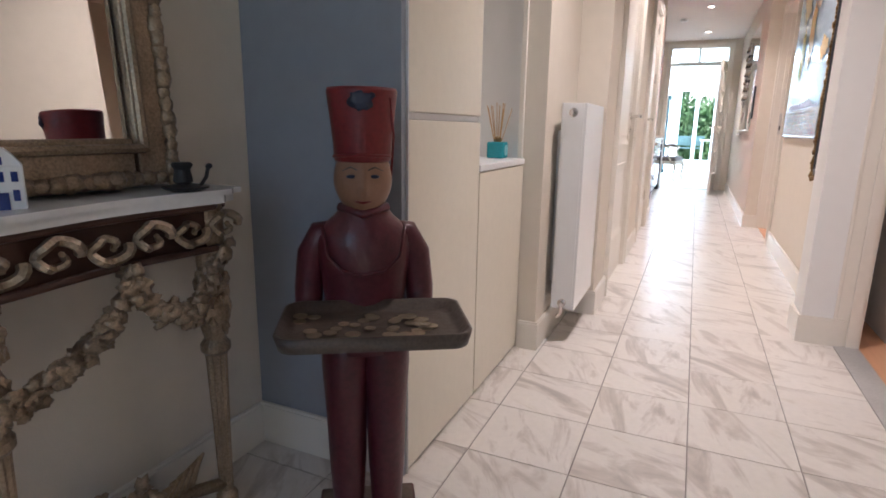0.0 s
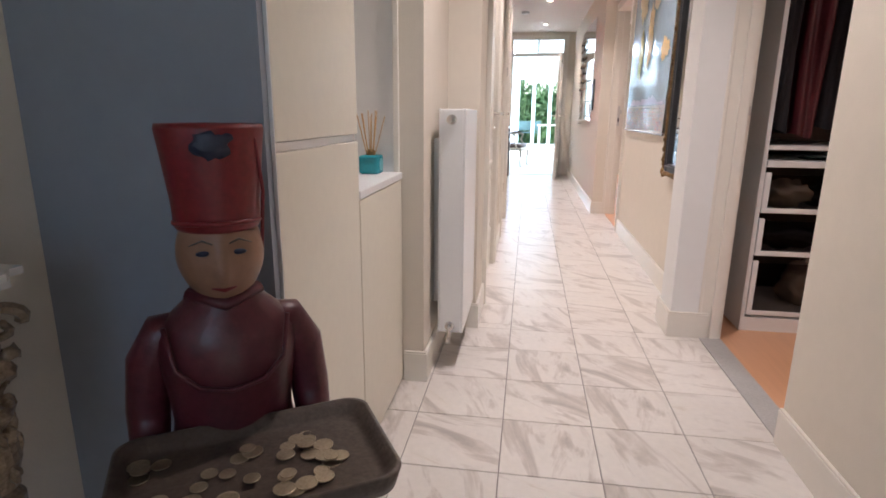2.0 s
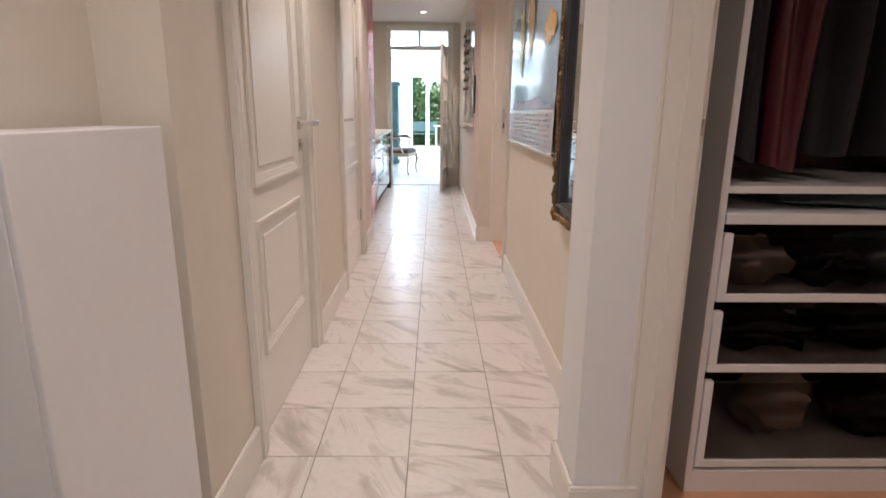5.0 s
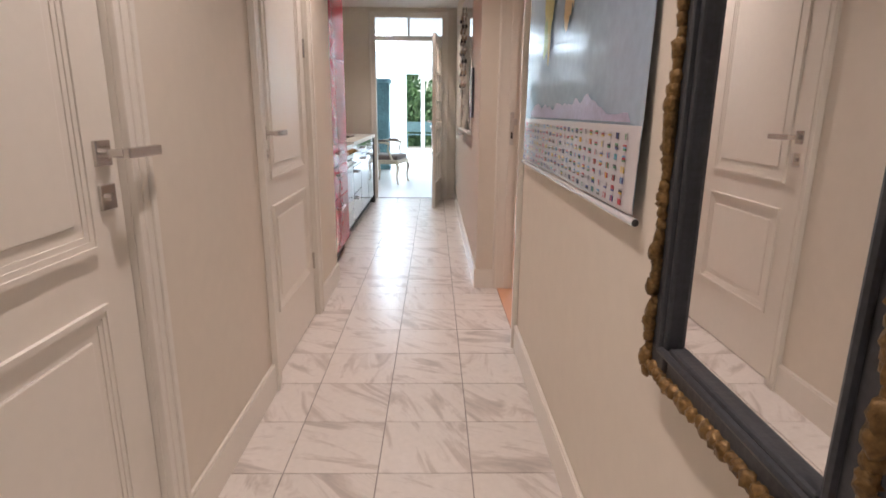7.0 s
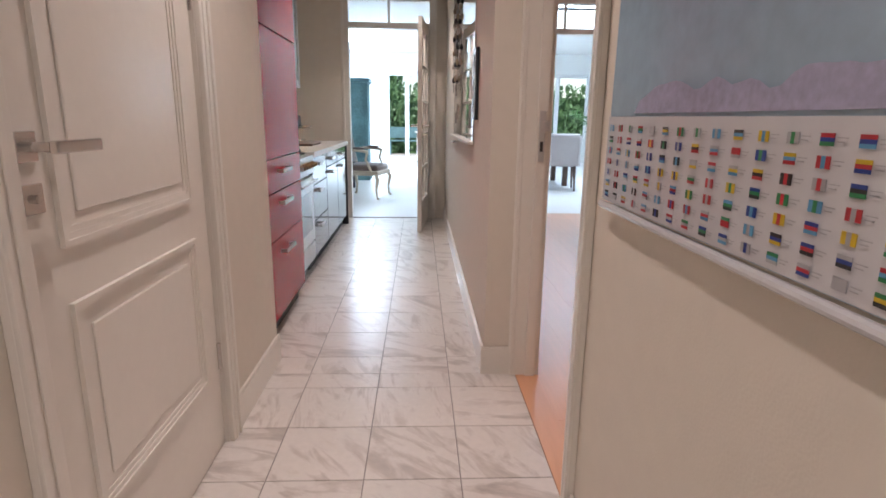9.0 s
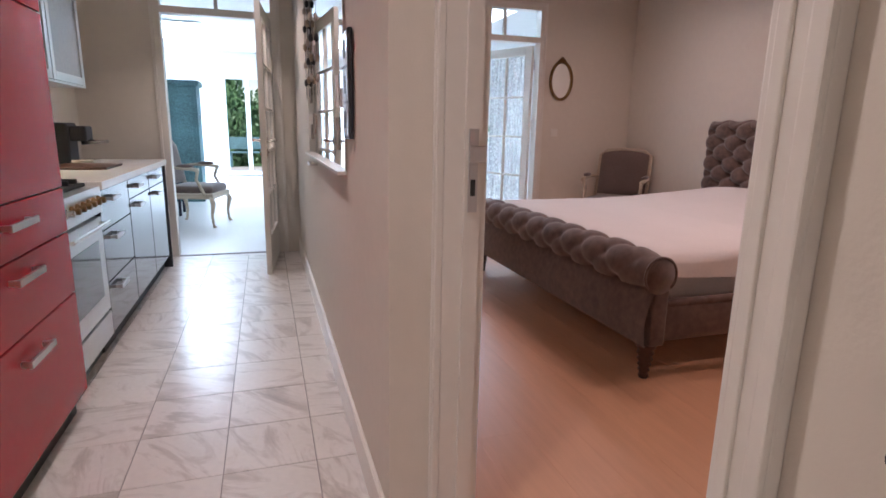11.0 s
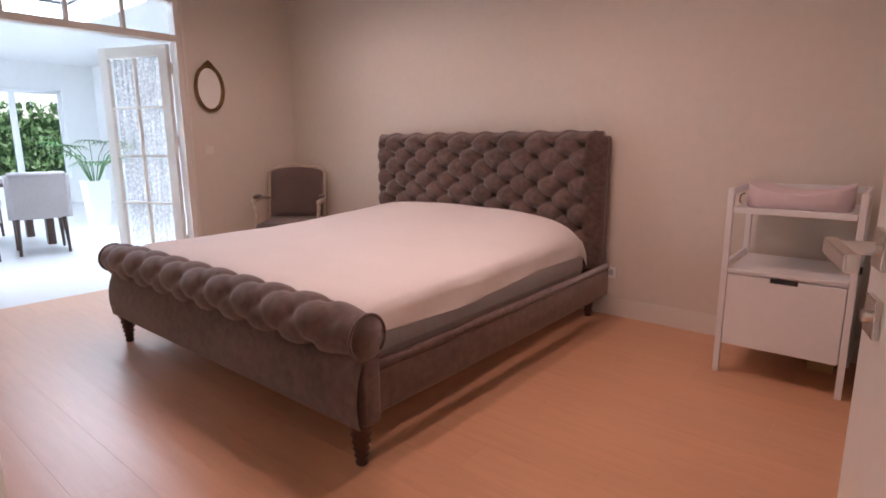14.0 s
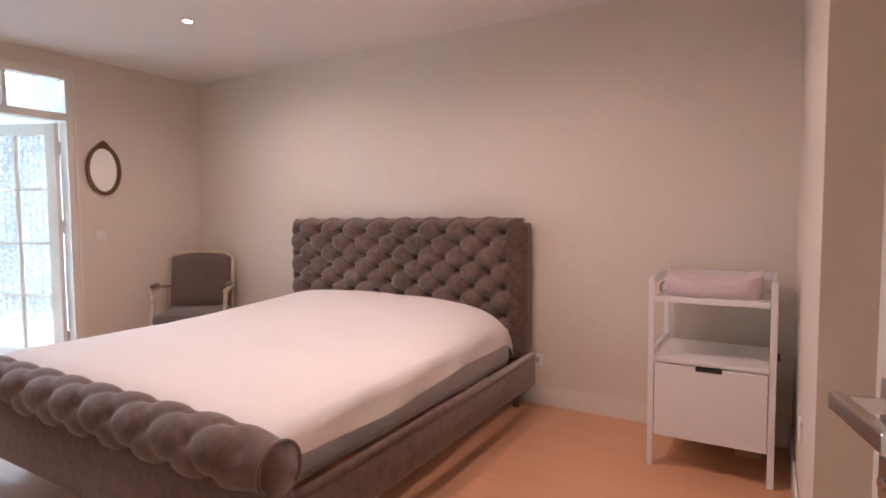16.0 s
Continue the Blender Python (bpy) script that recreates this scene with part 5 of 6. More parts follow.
# ---- hall wall: world map ----
def world_map():
    ob = thing("wall_map", pose(0.686, 5.20, 0.942, 0, 0, -90), "large laminated world map with rows of flags", "map")
    W, HH = 1.37, 1.18
    bm = bmesh.new()
    sheet(bm, lambda u, v: (W * u, -0.006 - 0.010 * (1 - v) ** 2 - 0.003 * math.sin(u * 9 + v * 3), HH * v), 40, 20)
    part("paper", bm, M_MAPSEA, ob, "glossy pale blue map sheet", True)
    bm = bmesh.new()
    sheet(bm, lambda u, v: (W * u, -0.0085 - 0.010 * (1 - v * 0.17) ** 2 - 0.003 * math.sin(u * 9 + v * 0.5), 0.002 + 0.17 * v), 40, 4)
    part("flag_strip", bm, M_PAPER, ob, "white strip of flags", True)
    rn = random.Random(21)
    pal = [mat("flag_ink", c, 0.35) for c in ((0.45, 0.03, 0.04), (0.02, 0.05, 0.25), (0.03, 0.22, 0.08), (0.6, 0.42, 0.03), (0.02, 0.02, 0.02), (0.1, 0.3, 0.5), (0.38, 0.38, 0.4))]
    for i in range(26):
        for j in range(7):
            x, z = 0.02 + i * (W - 0.05) / 26, 0.010 + j * 0.0222
            yy = -0.0095 - 0.010 * (1 - (z / HH)) ** 2 - 0.003 * math.sin(x / W * 9 + 3 * z / HH) - 0.0012
            bm = bmesh.new()
            a, b, c = rn.sample((0, 0, 1, 2, 3, 4, 5, 6, 6), 3)
            hz = 0.0125 / 3
            if rn.random() < 0.5:
                for k, q in enumerate((a, b, c)):
                    add_box(bm, (x, yy, z + hz * k), (x + 0.019, yy + 0.0008, z + hz * (k + 1)), 0, q)
            else:
                for k, q in enumerate((a, b, a)):
                    add_box(bm, (x + 0.019 / 3 * k, yy, z), (x + 0.019 / 3 * (k + 1), yy + 0.0008, z + 0.0125), 0, q)
            add_box(bm, (x + 0.023, yy, z + 0.008), (x + 0.037, yy + 0.0005, z + 0.0090), 0, 6)
            add_box(bm, (x + 0.023, yy, z + 0.004), (x + 0.033, yy + 0.0005, z + 0.0050), 0, 6)
            part("flag", bm, pal, ob)

    def land(name, cx, cz, sx, sz, material, seed):
        bm = bmesh.new()
        n = 46
        c = bm.verts.new((cx, -0.0235 + 0.010 * min(1, cz / HH), cz))
        ring = []
        for k in range(n):
            a = 2 * math.pi * k / n
            d = Vector((math.cos(a), math.sin(a), seed))
            r = 1 + 0.55 * noise.noise(d * 1.4) + 0.3 * noise.noise(d * 4) + 0.12 * noise.noise(d * 9)
            x, z = cx + sx * r * math.cos(a), min(HH - 0.01, cz + sz * r * math.sin(a))
            ring.append(bm.verts.new((max(0.01, min(W - 0.01, x)), -0.0095 - 0.010 * (1 - z / HH) ** 2 - 0.003 * math.sin(x / W * 9 + z / HH * 3) - 0.0025, z)))
        c.co.y = -0.0125 - 0.010 * (1 - cz / HH) ** 2 - 0.003 * math.sin(cx / W * 9 + cz / HH * 3)
        for k in range(n):
            bm.faces.new((c, ring[k], ring[(k + 1) % n]))
        part(name, bm, material, ob)
    ink = lambda c: mat("map_ink", c, 0.3, 0, 0.25, 14)
    land("landmass", 0.36, 0.95, 0.16, 0.15, ink((0.55, 0.50, 0.30)), 1.3)
    land("landmass", 0.40, 0.58, 0.07, 0.16, ink((0.50, 0.45, 0.10)), 2.1)
    land("landmass", 0.37, 0.46, 0.035, 0.09, ink((0.25, 0.40, 0.12)), 2.9)
    land("landmass", 0.72, 0.66, 0.11, 0.17, ink((0.58, 0.40, 0.16)), 4.2)
    land("landmass", 1.0, 0.97, 0.28, 0.14, ink((0.50, 0.46, 0.34)), 5.5)
    land("landmass", 1.21, 0.52, 0.10, 0.07, ink((0.60, 0.40, 0.14)), 6.7)
    bm = bmesh.new()

    def ice(u, v):
        x = 0.14 + (W - 0.2) * u
        z = 0.178 + v * (0.045 + 0.05 * noise.noise(Vector((u * 5, 0, 3))) + 0.022 * noise.noise(Vector((u * 19, 1, 3)))) * math.sin(math.pi * u) ** 0.3
        return (x, -0.0085 - 0.010 * (1 - z / HH) ** 2 - 0.003 * math.sin(x / W * 9 + z / HH * 3), z)
    sheet(bm, ice, 60, 4)
    part("ice_cap", bm, ink((0.36, 0.36, 0.50)), ob, "lilac-grey printed ice cap")
    for z in (-0.012, HH + 0.004):
        bm = bmesh.new()
        tube(bm, [(-0.012, -0.016, z), (W + 0.012, -0.016, z)], 0.008, 10)
        part("rod", bm, M_PAPER, ob, "white hanging rod")
    bm = bmesh.new()
    for x in (-0.014, W + 0.014):
        blob(bm, (x, -0.016, -0.012), (0.006, 0.007, 0.007), 0)
    part("rod_end", bm, M_DULL, ob)


M_MAPSEA = mat("map_sea", (0.33, 0.45, 0.56), 0.14, 0, 0.12, 5, 0.03, 6)
M_PAPER = mat("map_paper", (0.62, 0.62, 0.64), 0.2, 0, 0.03, 8)
world_map()


# ---- kitchen run ----
def bar_handle(parent, y0, y1, x, z, label="steel bar handle"):
    bm = bmesh.new()
    add_box(bm, (x + 0.024, y0, z - 0.011), (x + 0.034, y1, z + 0.011), 0.002)
    add_box(bm, (x, y0 + 0.008, z - 0.008), (x + 0.026, y0 + 0.02, z + 0.008))
    add_box(bm, (x, y1 - 0.02, z - 0.008), (x + 0.026, y1 - 0.008, z + 0.008))
    return part("handle", bm, M_STEEL, parent, label)


FXK = -0.485
red = thing("tall_kitchen_unit", pose(FXK + 0.05, 6.46, 0), "tall red gloss kitchen unit with steel bar handles", "kitchen cabinet")
boxes("body", M_TRIM, [(-0.58, 0.0, 0.1, -0.022, 0.90, 2.3)], red)
boxes("plinth", M_DULL, [(-0.58, 0.0, 0, -0.05, 0.90, 0.098)], red)
for z0, z1, hz in ((0.105, 0.50, 0.43), (0.505, 0.735, 0.68), (0.74, 0.90, 0.84), (0.905, 1.50, None), (1.505, 2.295, None)):
    d = boxes("front", M_RED, [(-0.02, 0.003, z0, 0, 0.897, z1)], red, 0.003)
    if hz:
        bar_handle(d, 0.35, 0.55, 0, hz)

rg = thing("range_cooker", pose(FXK, 7.395, 0), "stainless steel range cooker with brass knobs and white oven door", "cooker")
boxes("body", M_STEEL, [(-0.6, 0.0, 0.1, -0.03, 0.595, 0.845)], rg, 0.003)
# Matt black block stands in for the shaded gap round the cooker's feet.
boxes("plinth", M_DULL, [(-0.6, 0.0, 0, -0.06, 0.595, 0.098)], rg)
boxes("control_panel", M_STEEL, [(-0.03, 0.0, 0.72, 0.012, 0.595, 0.845)], rg, 0.004)
od = boxes("oven_door", M_STEEL, [(-0.03, 0.006, 0.24, 0.004, 0.589, 0.70)], rg, 0.005)
boxes("oven_window", M_BLACK, [(0.003, 0.10, 0.33, 0.007, 0.495, 0.60)], od, 0.002, "dark oven window")
bm = bmesh.new()
tube(bm, [(0.04, 0.03, 0.675), (0.04, 0.565, 0.675)], 0.010, 10)
tube(bm, [(0.0, 0.05, 0.675), (0.04, 0.05, 0.675)], 0.006, 8)
tube(bm, [(0.0, 0.545, 0.675), (0.04, 0.545, 0.675)], 0.006, 8)
part("oven_handle", bm, M_CHROME, od)
boxes("drawer", M_STEEL, [(-0.03, 0.006, 0.105, 0.004, 0.589, 0.228)], rg, 0.004)
for i in range(7):
    bm = bmesh.new()
    lathe(bm, [(0.021, 0), (0.021, 0.008), (0.015, 0.012), (0.014, 0.034), (0.010, 0.037)], 16)
    bmesh.ops.transform(bm, matrix=pose(0.012, 0.07 + 0.076 * i, 0.785, 0, 90, 0), verts=bm.verts[:])
    part("knob", bm, M_GOLD if i else M_CHROME, rg, "brass control knob")
boxes("hob", M_DULL, [(-0.56, 0.03, 0.846, -0.04, 0.565, 0.862)], rg, 0.004)
for i in range(5):
    boxes("grate", M_DULL, [(-0.54, 0.06 + 0.112 * i, 0.862, -0.06, 0.078 + 0.112 * i, 0.884)], rg, 0.003)


def base_unit(y, w, rows, label):
    ob = thing("base_unit", pose(FXK, y, 0), label, "kitchen cabinet", "kitchen base units")
    boxes("body", M_DULL, [(-0.58, 0.0, 0.1, -0.022, w, 0.82)], ob)
    boxes("plinth", M_DULL, [(-0.58, 0.0, 0, -0.05, w, 0.098)], ob)
    for z0, z1 in rows:
        d = boxes("front", M_BLACK, [(-0.02, 0.003, z0, 0, w - 0.003, z1)], ob, 0.002)
        bar_handle(d, 0.12, 0.28, 0, z1 - 0.05)


base_unit(7.995, 0.60, ((0.105, 0.36), (0.365, 0.62), (0.625, 0.815)), "glossy black drawer unit with steel handles")
base_unit(8.60, 0.60, ((0.105, 0.70), (0.705, 0.815)), "glossy black kitchen unit with steel handles")
base_unit(9.205, 0.60, ((0.105, 0.70), (0.705, 0.815)), "glossy black kitchen unit with steel handles")
ep = boxes("end_panel", M_DULL, [(-1.065, 9.81, 0, -0.475, 9.84, 0.82)], None, 0.002)
tagged(ep, "dark end panel closing the kitchen run", "panel")
wt = boxes("worktop", mat("white_quartz", (0.72, 0.70, 0.67), 0.2, 0, 0.05, 30), [(-1.125, 7.995, 0.823, -0.465, 9.86, 0.862)], None, 0.003)
tagged(wt, "pale stone kitchen worktop with square edge", "worktop")


def wall_unit(y, w):
    ob = thing("wall_unit", pose(-0.77, y, 1.345), "steel framed wall cabinet with frosted glass door", "kitchen cabinet", "kitchen wall units")
    boxes("body", M_TRIM, [(-0.35, 0, 0.012, -0.022, w, 0.75)], ob)
    boxes("underside", M_STEEL, [(-0.355, 0, 0, 0.0, w, 0.011)], ob)
    d = boxes("door", M_STEEL, [(-0.02, 0.003, 0.014, 0, 0.05, 0.748), (-0.02, w - 0.05, 0.014, 0, w - 0.003, 0.748), (-0.02, 0.05, 0.014, 0, w - 0.05, 0.06), (-0.02, 0.05, 0.70, 0, w - 0.05, 0.748)], ob, 0.002)
    boxes("glass", mat("frosted_pane", (0.45, 0.47, 0.48), 0.25), [(-0.014, 0.05, 0.06, -0.008, w - 0.05, 0.70)], d)
    bm = bmesh.new()
    lathe(bm, [(0.03, 0), (0.03, -0.004), (0.024, -0.005)], 20, (-0.18, w / 2, 0))
    part("under_light", bm, M_LAMP, ob, "round lit under-cabinet lamp")


for y in (7.40, 7.97, 8.54):
    wall_unit(y, 0.565)

cf = thing("coffee_machine", pose(-0.98, 9.28, 0.862), "black espresso machine with a chrome drip tray", "coffee machine")
boxes("body", M_DULL, [(-0.1, 0, 0.0, 0.03, 0.20, 0.27)], cf, 0.015)
boxes("head", M_DULL, [(0.03, 0.02, 0.15, 0.13, 0.18, 0.25)], cf, 0.012)
boxes("drip_tray", M_CHROME, [(0.03, 0.0, 0.0, 0.16, 0.20, 0.03)], cf, 0.004)
bm = bmesh.new()
tube(bm, [(0.08, 0.10, 0.15), (0.17, 0.10, 0.145), (0.24, 0.06, 0.15)], [0.028, 0.012, 0.012], 12)
part("filter_holder", bm, M_CHROME, cf, "", True)
jar = thing("oil_bottle", pose(-1.0, 8.45, 0.862), "clear glass bottle with yellow oil on the worktop", "bottle")
bm = bmesh.new()
lathe(bm, [(0.03, 0), (0.034, 0.01), (0.034, 0.13), (0.014, 0.18), (0.012, 0.22)], 20)
part("bottle", bm, mat("olive_oil", (0.45, 0.36, 0.06), 0.1), jar, "", True)
bm = bmesh.new()
lathe(bm, [(0.014, 0.221), (0.014, 0.245)], 14)
part("cap", bm, M_DULL, jar)
cb = boxes("chopping_board", M_DARK, [(-0.95, 8.75, 0.8625, -0.62, 9.15, 0.878)], None, 0.004)
tagged(cb, "dark flat cooking plate on the worktop", "chopping board")

# glass memo board with notes, picture strip
mb = thing("memo_mirror", pose(0.558, 8.60, 0.985, 0, 0, -90), "large frameless mirror board hung with notes and trinkets", "mirror")
boxes("glass", M_MIRROR, [(0, -0.008, 0, 1.62, -0.002, 1.15)], mb, 0.001)
boxes("shelf", M_TRIM, [(0, -0.035, -0.014, 1.62, -0.001, -0.001)], mb, 0.002)
rn = random.Random(3)
for i in range(15):
    x, z = rn.uniform(0.05, 0.55), rn.uniform(0.05, 1.05)
    if i > 10:
        x, z = rn.uniform(1.35, 1.58), rn.uniform(0.05, 0.35)
    w, h = rn.uniform(0.04, 0.10), rn.uniform(0.05, 0.12)
    nt = boxes("note", [M_PAPER, M_CLOTHB, M_BRICK, M_LINEN][i % 4], [(x, -0.012, z, x + w, -0.0085, z + h)], None, 0.001)
    nt.matrix_world = pose(0.558, 8.60, 0.985, 0, 0, -90)
    tagged(nt, "small card stuck on the mirror board", "card", "cards on the mirror board")
for k in range(3):
    tr = thing("hanging_trinket", pose(0.536, 8.50 - 0.2 * k, 2.05), "string of small dark trinkets hanging on the wall", "trinket", "hanging trinkets")
    bm = bmesh.new()
    tube(bm, [(0, 0, 0), (0, 0, -0.75)], 0.0015, 5)
    part("string", bm, M_DULL, tr)
    for j in range(7):
        bm = bmesh.new()
        blob(bm, (0.0, 0, -0.1 * j - 0.06), (0.012, 0.015, 0.02), 0.5, 10, 8, j + k)
        part("bead", bm, [M_DULL, M_GILT, M_CLOTHB][(j + k) % 3], tr, "", True)
pk = boxes("hook_shelf", M_CHROME, [(0.515, 8.15, 0.925, 0.558, 8.35, 0.94)], None, 0.003)
tagged(pk, "small chrome wall shelf below the mirror board", "shelf")
pf = thing("picture_strip", pose(0.558, 6.93, 1.10, 0, 0, -90), "tall narrow frame with three small pictures", "picture frame")
boxes("frame", M_FRAME, [(0, -0.016, 0, 0.13, -0.001, 0.34)], pf, 0.003)
for k in range(3):
    boxes("picture", M_PAPER, [(0.012, -0.019, 0.012 + 0.109 * k, 0.118, -0.0165, 0.112 + 0.109 * k)], pf, 0.001)
    boxes("print", M_DULL, [(0.045, -0.0205, 0.035 + 0.109 * k, 0.085, -0.0195, 0.09 + 0.109 * k)], pf)

# ---- living room ----
armchair("armchair", pose(-0.50, 11.95, 0, 0, 0, 75), "limed wood armchair with brown seat, by the doorway", M_SEAT, M_PALEWOOD)
tc_ = thing("teal_wardrobe", pose(-1.35, 14.0, 0), "tall antique cabinet in distressed teal paint", "cabinet")
boxes("body", M_TEALCAB, [(0, 0, 0.08, 0.72, 0.5, 1.68)], tc_, 0.006)
boxes("cornice", M_TEALCAB, [(-0.04, -0.04, 1.68, 0.76, 0.54, 1.76)], tc_, 0.015)
boxes("base", M_TEALCAB, [(-0.02, -0.02, 0, 0.74, 0.52, 0.08)], tc_, 0.006)
for x0, x1 in ((0.03, 0.355), (0.365, 0.69)):
    d = boxes("door", M_TEALCAB, [(x0, -0.018, 0.12, x1, 0, 1.64)], tc_, 0.004)
    for z0, z1 in ((0.2, 0.8), (0.9, 1.56)):
        boxes("panel", M_TEALCAB, [(x0 + 0.05, -0.026, z0, x1 - 0.05, -0.0185, z1)], d, 0.006)
st2 = thing("side_table", pose(-0.95, 12.75, 0), "small dark blue side table behind the armchair", "table")
boxes("top", M_NAVY, [(-0.2, -0.2, 0.50, 0.2, 0.2, 0.53)], st2, 0.004)
for sx in (-1, 1):
    for sy in (-1, 1):
        boxes("leg", M_NAVY, [(sx * 0.18 - 0.016, sy * 0.18 - 0.016, 0, sx * 0.18 + 0.016, sy * 0.18 + 0.016, 0.5)], st2, 0.002)


def dining_chair(m):
    ob = thing("dining_chair", m, "pale grey upholstered dining chair on dark legs", "chair", "dining chairs")
    bm = bmesh.new()
    add_box(bm, (-0.25, -0.25, 0.38), (0.25, 0.22, 0.49), 0.03)
    part("seat", bm, M_GREYF, ob, "", True)
    bm = bmesh.new()
    sheet(bm, lambda u, v: (-0.26 + 0.52 * u, 0.20 + 0.10 * v ** 1.4, 0.40 + 0.46 * v), 10, 8)
    sheet(bm, lambda u, v: (-0.26 + 0.52 * u, 0.27 + 0.10 * v ** 1.4, 0.40 + 0.46 * v), 10, 8)
    tube(bm, [(-0.25, 0.335, 0.86), (0.25, 0.335, 0.86)], 0.036, 10)
    for s in (-1, 1):
        tube(bm, [(s * 0.25, 0.235, 0.40), (s * 0.25, 0.28, 0.65), (s * 0.25, 0.335, 0.86)], 0.036, 10)
    part("backrest", bm, M_GREYF, ob, "", True)
    for sx in (-1, 1):
        for y, d in ((-0.21, -0.01), (0.2, 0.06)):
            bm = bmesh.new()
            tube(bm, [(sx * 0.21, y, 0.39), (sx * 0.22, y + d, 0.0)], [0.024, 0.015], 8)
            part("leg", bm, M_DARK, ob)
    return ob


M_GREYF = mat("pale_grey_fabric", (0.50, 0.47, 0.48), 0.9, 0, 0.1, 12, 0.2, 120)
ch1 = dining_chair(pose(2.55, 12.95, 0, 0, 0, 170))
for px, py, rz in ((1.85, 12.85, 180), (2.3, 14.75, 5), (1.6, 14.75, 0)):
    copy_thing(ch1, pose(px, py, 0, 0, 0, rz))
dt = thing("dining_table", pose(1.95, 13.8, 0), "dark wooden dining table", "table")
boxes("tabletop", M_DARK, [(-0.9, -0.5, 0.71, 0.9, 0.5, 0.75)], dt, 0.006)
for sx in (-1, 1):
    for sy in (-1, 1):
        boxes("leg", M_DARK, [(sx * 0.8 - 0.04, sy * 0.42 - 0.04, 0, sx * 0.8 + 0.04, sy * 0.42 + 0.04, 0.71)], dt, 0.004)
pt = thing("potted_palm", pose(3.68, 14.55, 0), "fan palm in a tall white square planter", "potted plant")
bm = bmesh.new()
g0 = [[bm.verts.new((sx * r, sy * r, z)) for sx, sy in ((-1, -1), (1, -1), (1, 1), (-1, 1))] for r, z in ((0.11, 0), (0.15, 0.66), (0.135, 0.66), (0.13, 0.60))]
for p, q in zip(g0, g0[1:]):
    for k in range(4):
        bm.faces.new((p[k], p[(k + 1) % 4], q[(k + 1) % 4], q[k]))
bm.faces.new(g0[0])
bm.faces.new(g0[-1])
part("planter", bm, M_WHITE, pt, "tall white planter")
rn = random.Random(8)
for i in range(15):
    a = i * 2.4
    ln = rn.uniform(0.45, 0.95)
    tip = Vector((math.cos(a) * ln * 0.6, math.sin(a) * ln * 0.6, 0.6 + ln * rn.uniform(0.5, 1.05)))
    bm = bmesh.new()
    tube(bm, [(0, 0, 0.53), tuple(tip * 0.5 + Vector((0, 0, 0.42))), tuple(tip)], 0.006, 6)
    part("stalk", bm, M_PALM, pt)
    bm = bmesh.new()
    dirn = Vector((math.cos(a), math.sin(a), 0.1)).normalized()
    side = dirn.cross(Vector((0, 0, 1))).normalized()
    for k in range(-5, 6):
        b = k * 0.26
        d = dirn * math.cos(b) + side * math.sin(b)
        L = 0.34 * (1 - 0.03 * abs(k))
        n1 = d.cross(Vector((0, 0, 1))).normalized() * 0.014
        v = [bm.verts.new(x) for x in (tip, tip + d * L * 0.5 + n1 + Vector((0, 0, 0.02)), tip + d * L - Vector((0, 0, 0.07)), tip + d * L * 0.5 - n1 + Vector((0, 0, 0.02)))]
        bm.faces.new(v)
    part("leaf", bm, M_PALM, pt)

# ---- garden ----
structure(boxes("patio", M_PAVE, [(-6, 18.71, -0.25, 8, 22.5, -0.05)]))


def leafy(name, label, x0, x1, y0, y1, z0, z1, n, seed, size=0.11):
    """Hedge of many small tilted leaves round a dark twiggy core."""
    ob = thing(name, pose((x0 + x1) / 2, (y0 + y1) / 2, z0), label, "hedge")
    rn = random.Random(seed)
    w, d, h = (x1 - x0) / 2, (y1 - y0) / 2, z1 - z0
    boxes("twigs", M_LEAF, [(-w * 0.85, -d * 0.5, 0, w * 0.85, d * 0.5, h * 0.85)], ob)
    vs, fs = [], []
    for i in range(n):
        x, z = rn.uniform(-w, w), rn.uniform(0, h) + 0.08 * math.sin(i)
        y = -d * rn.uniform(0.55, 1.05) if rn.random() < 0.8 else rn.uniform(-d, d)
        m = Matrix.Translation((x, y, z)) @ Euler((rn.uniform(0, 6), rn.uniform(0, 6), rn.uniform(0, 6))).to_matrix().to_4x4()
        s = size * rn.uniform(0.6, 1.3)
        k = len(vs)
        vs += [tuple(m @ Vector(p)) for p in ((-s, 0, 0), (0, -s * 0.5, 0.01), (s, 0, 0), (0, s * 0.5, 0.01))]
        fs.append((k, k + 1, k + 2, k + 3))
    me = bpy.data.meshes.new("leaves")
    me.from_pydata(vs, [], fs)
    me.materials.append(M_LEAF)
    lf = new("leaves", me)
    lf.parent = ob
    lf["kind"] = "stuff"


leafy("hedge", "clipped dense green garden hedge", -6, 8, 25.5, 27.0, -0.2, 2.3, 9000, 1)
leafy("shrub", "loose green garden shrub", -1.6, -0.2, 22.6, 24.0, -0.2, 1.5, 1600, 2, 0.09)
leafy("tree_crown", "leafy green treetop behind the hedge", -5, -0.5, 29, 32, -0.2, 5.2, 6000, 3, 0.16)
gt = thing("garden_table", pose(0.85, 21.4, -0.05), "pale garden table on the patio", "table")
boxes("top", M_WHITE, [(-0.7, -0.4, 0.70, 0.7, 0.4, 0.74)], gt, 0.004)
for sx in (-1, 1):
    for sy in (-1, 1):
        boxes("leg", M_WHITE, [(sx * 0.62 - 0.03, sy * 0.34 - 0.03, 0, sx * 0.62 + 0.03, sy * 0.34 + 0.03, 0.7)], gt, 0.003)
gc = thing("garden_bench", pose(-0.2, 22.2, -0.05), "blue garden bench on the patio", "bench")
boxes("seat", M_TEALCAB, [(-0.5, -0.2, 0.4, 0.5, 0.2, 0.44)], gc, 0.004)
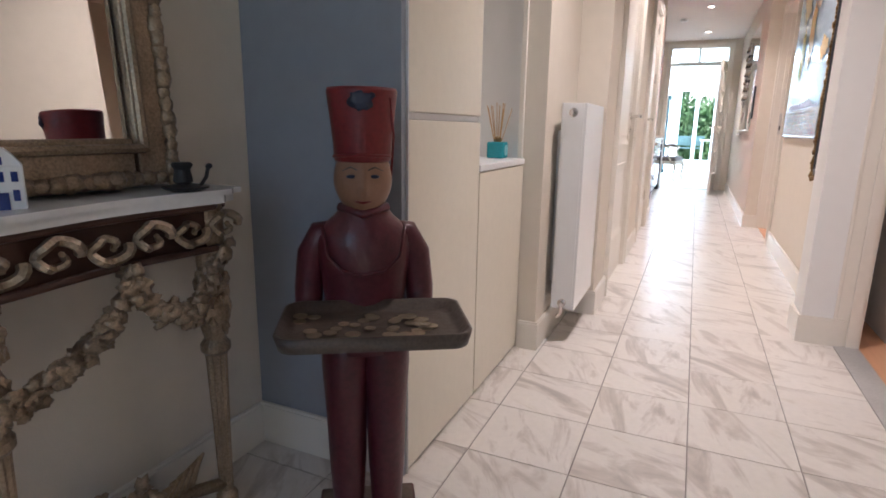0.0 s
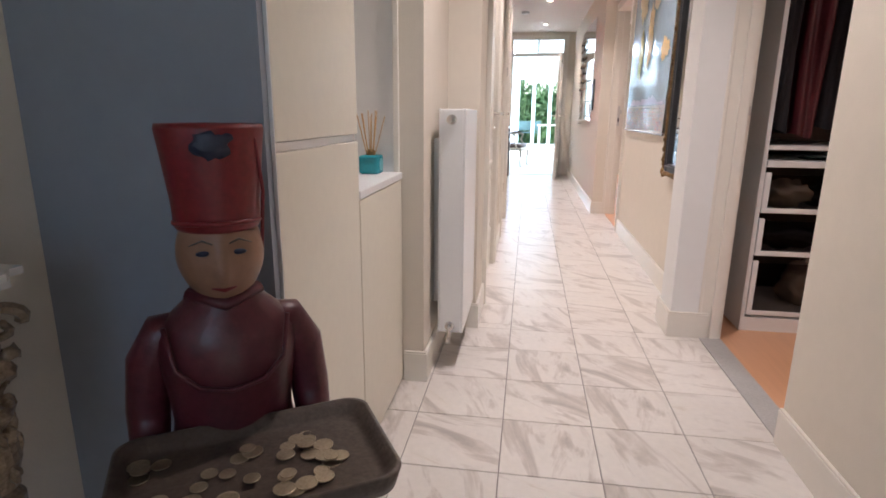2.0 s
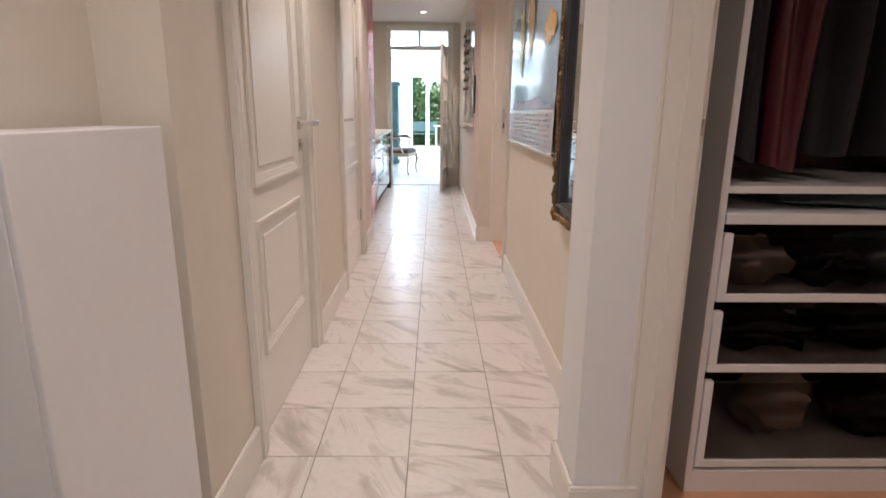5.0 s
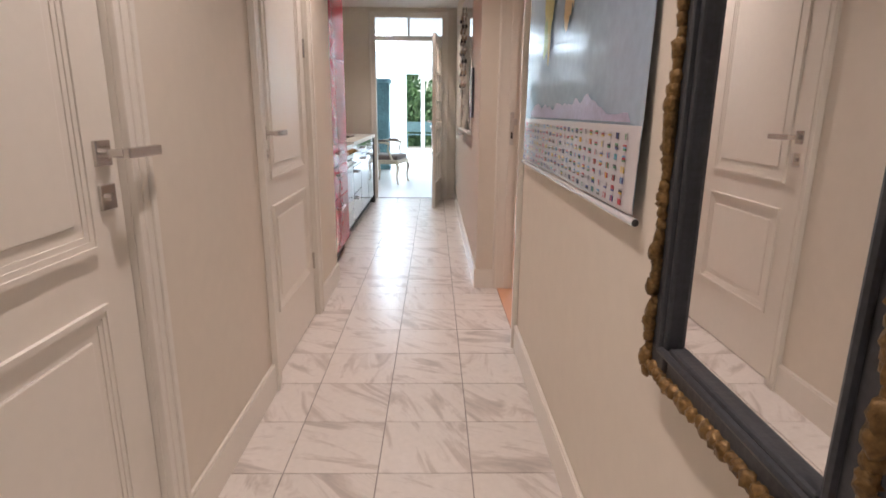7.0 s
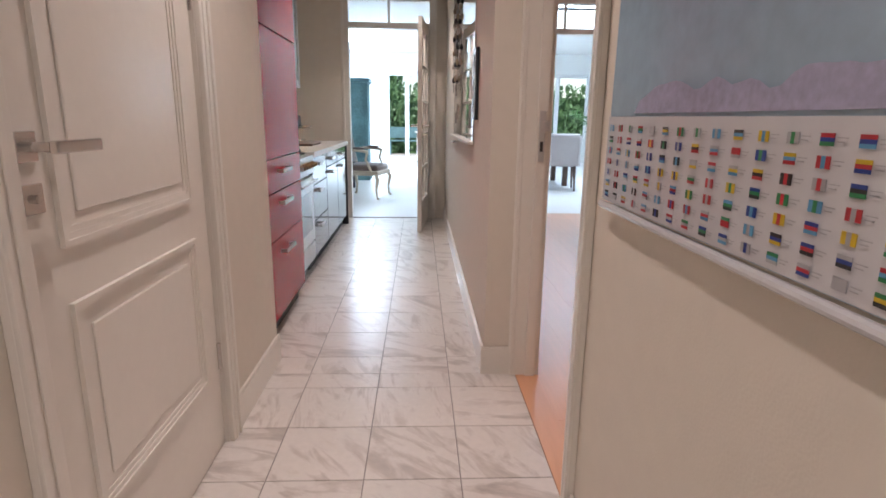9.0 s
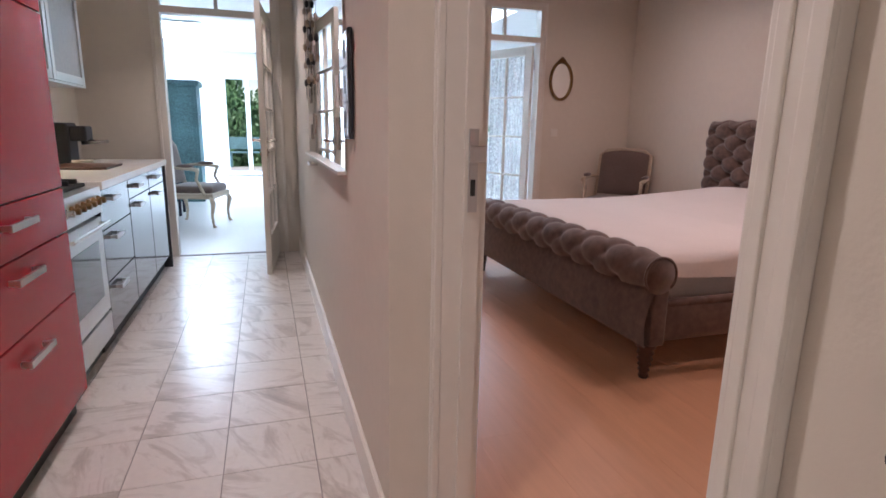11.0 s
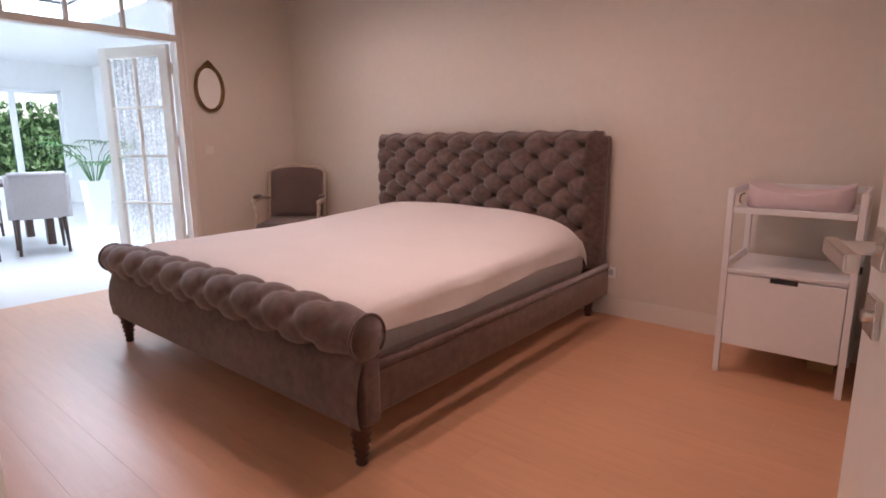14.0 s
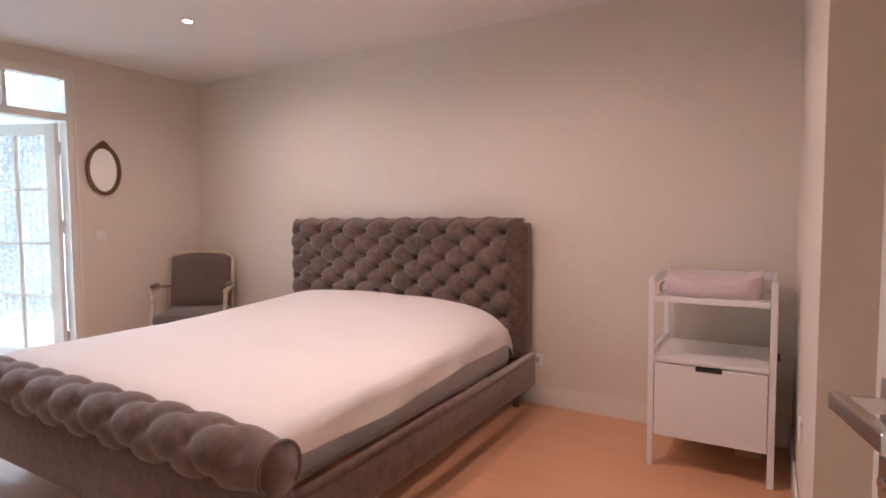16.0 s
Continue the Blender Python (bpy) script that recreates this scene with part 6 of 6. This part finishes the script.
boxes("back", M_TEALCAB, [(-0.5, 0.18, 0.5, 0.5, 0.21, 0.85)], gc, 0.004)
for sx in (-1, 1):
    boxes("leg", M_TEALCAB, [(sx * 0.45 - 0.03, -0.18, 0, sx * 0.45 + 0.03, 0.2, 0.4)], gc, 0.003)

# ---- floor pieces ----
PT, GAP = 0.305, 0.0018


def tile_mesh(w, d, b=0.0012):
    bm = bmesh.new()
    lo = [bm.verts.new((x, y, -0.004)) for x, y in ((-w / 2, -d / 2), (w / 2, -d / 2), (w / 2, d / 2), (-w / 2, d / 2))]
    mid = [bm.verts.new((v.co.x, v.co.y, -0.001)) for v in lo]
    hi = [bm.verts.new((v.co.x - math.copysign(b, v.co.x), v.co.y - math.copysign(b, v.co.y), 0)) for v in lo]
    for p, q in ((lo, mid), (mid, hi)):
        for k in range(4):
            bm.faces.new((p[k], p[(k + 1) % 4], q[(k + 1) % 4], q[k]))
    bm.faces.new(hi)
    me = bpy.data.meshes.new("tile")
    bm.to_mesh(me)
    bm.free()
    me.materials.append(M_MARBLE)
    return me


def lay(parent, name, x0, x1, y0, y1, px, py, ox, oy, meshes, make):
    i = math.floor((x0 - ox) / px)
    while ox + i * px < x1 - 0.01:
        a, b = max(x0, ox + i * px), min(x1, ox + (i + 1) * px)
        j = math.floor((y0 - oy) / py)
        while oy + j * py < y1 - 0.01:
            c, d = max(y0, oy + j * py), min(y1, oy + (j + 1) * py)
            if b - a > 0.015 and d - c > 0.015:
                key = (round(b - a - 2 * GAP, 4), round(d - c - 2 * GAP, 4))
                if key not in meshes:
                    meshes[key] = make(*key)
                t = new(name, meshes[key])
                t.parent = parent
                t.location = ((a + b) / 2, (c + d) / 2, 0)
            j += 1
        i += 1


TILES = {}
lay(hall_floor, "tile", -1.11, 0.70, -0.9, 2.74, PT, PT, 0.1, 2.5, TILES, tile_mesh)
lay(hall_floor, "tile", -0.52, 0.70, 2.74, 6.29, PT, PT, 0.1, 2.5, TILES, tile_mesh)
lay(hall_floor, "tile", -0.82, 0.56, 6.29, 10.195, PT, PT, 0.1, 2.5, TILES, tile_mesh)


def plank_mesh(w, d):
    me = tile_mesh(w, d, 0.0003)
    me.materials.clear()
    me.materials.append(M_FLOOR)
    me.name = "plank"
    return me


GAP = 0.0001
PLANKS = {}
for i in range(18):
    lay(bed_floor, "plank", 0.80 + 0.194 * i, 0.994 + 0.194 * i, 5.32, 10.56, 0.194, 1.285, 0.80 + 0.194 * i, 4.6 - 0.43 * (i % 3), PLANKS, plank_mesh)
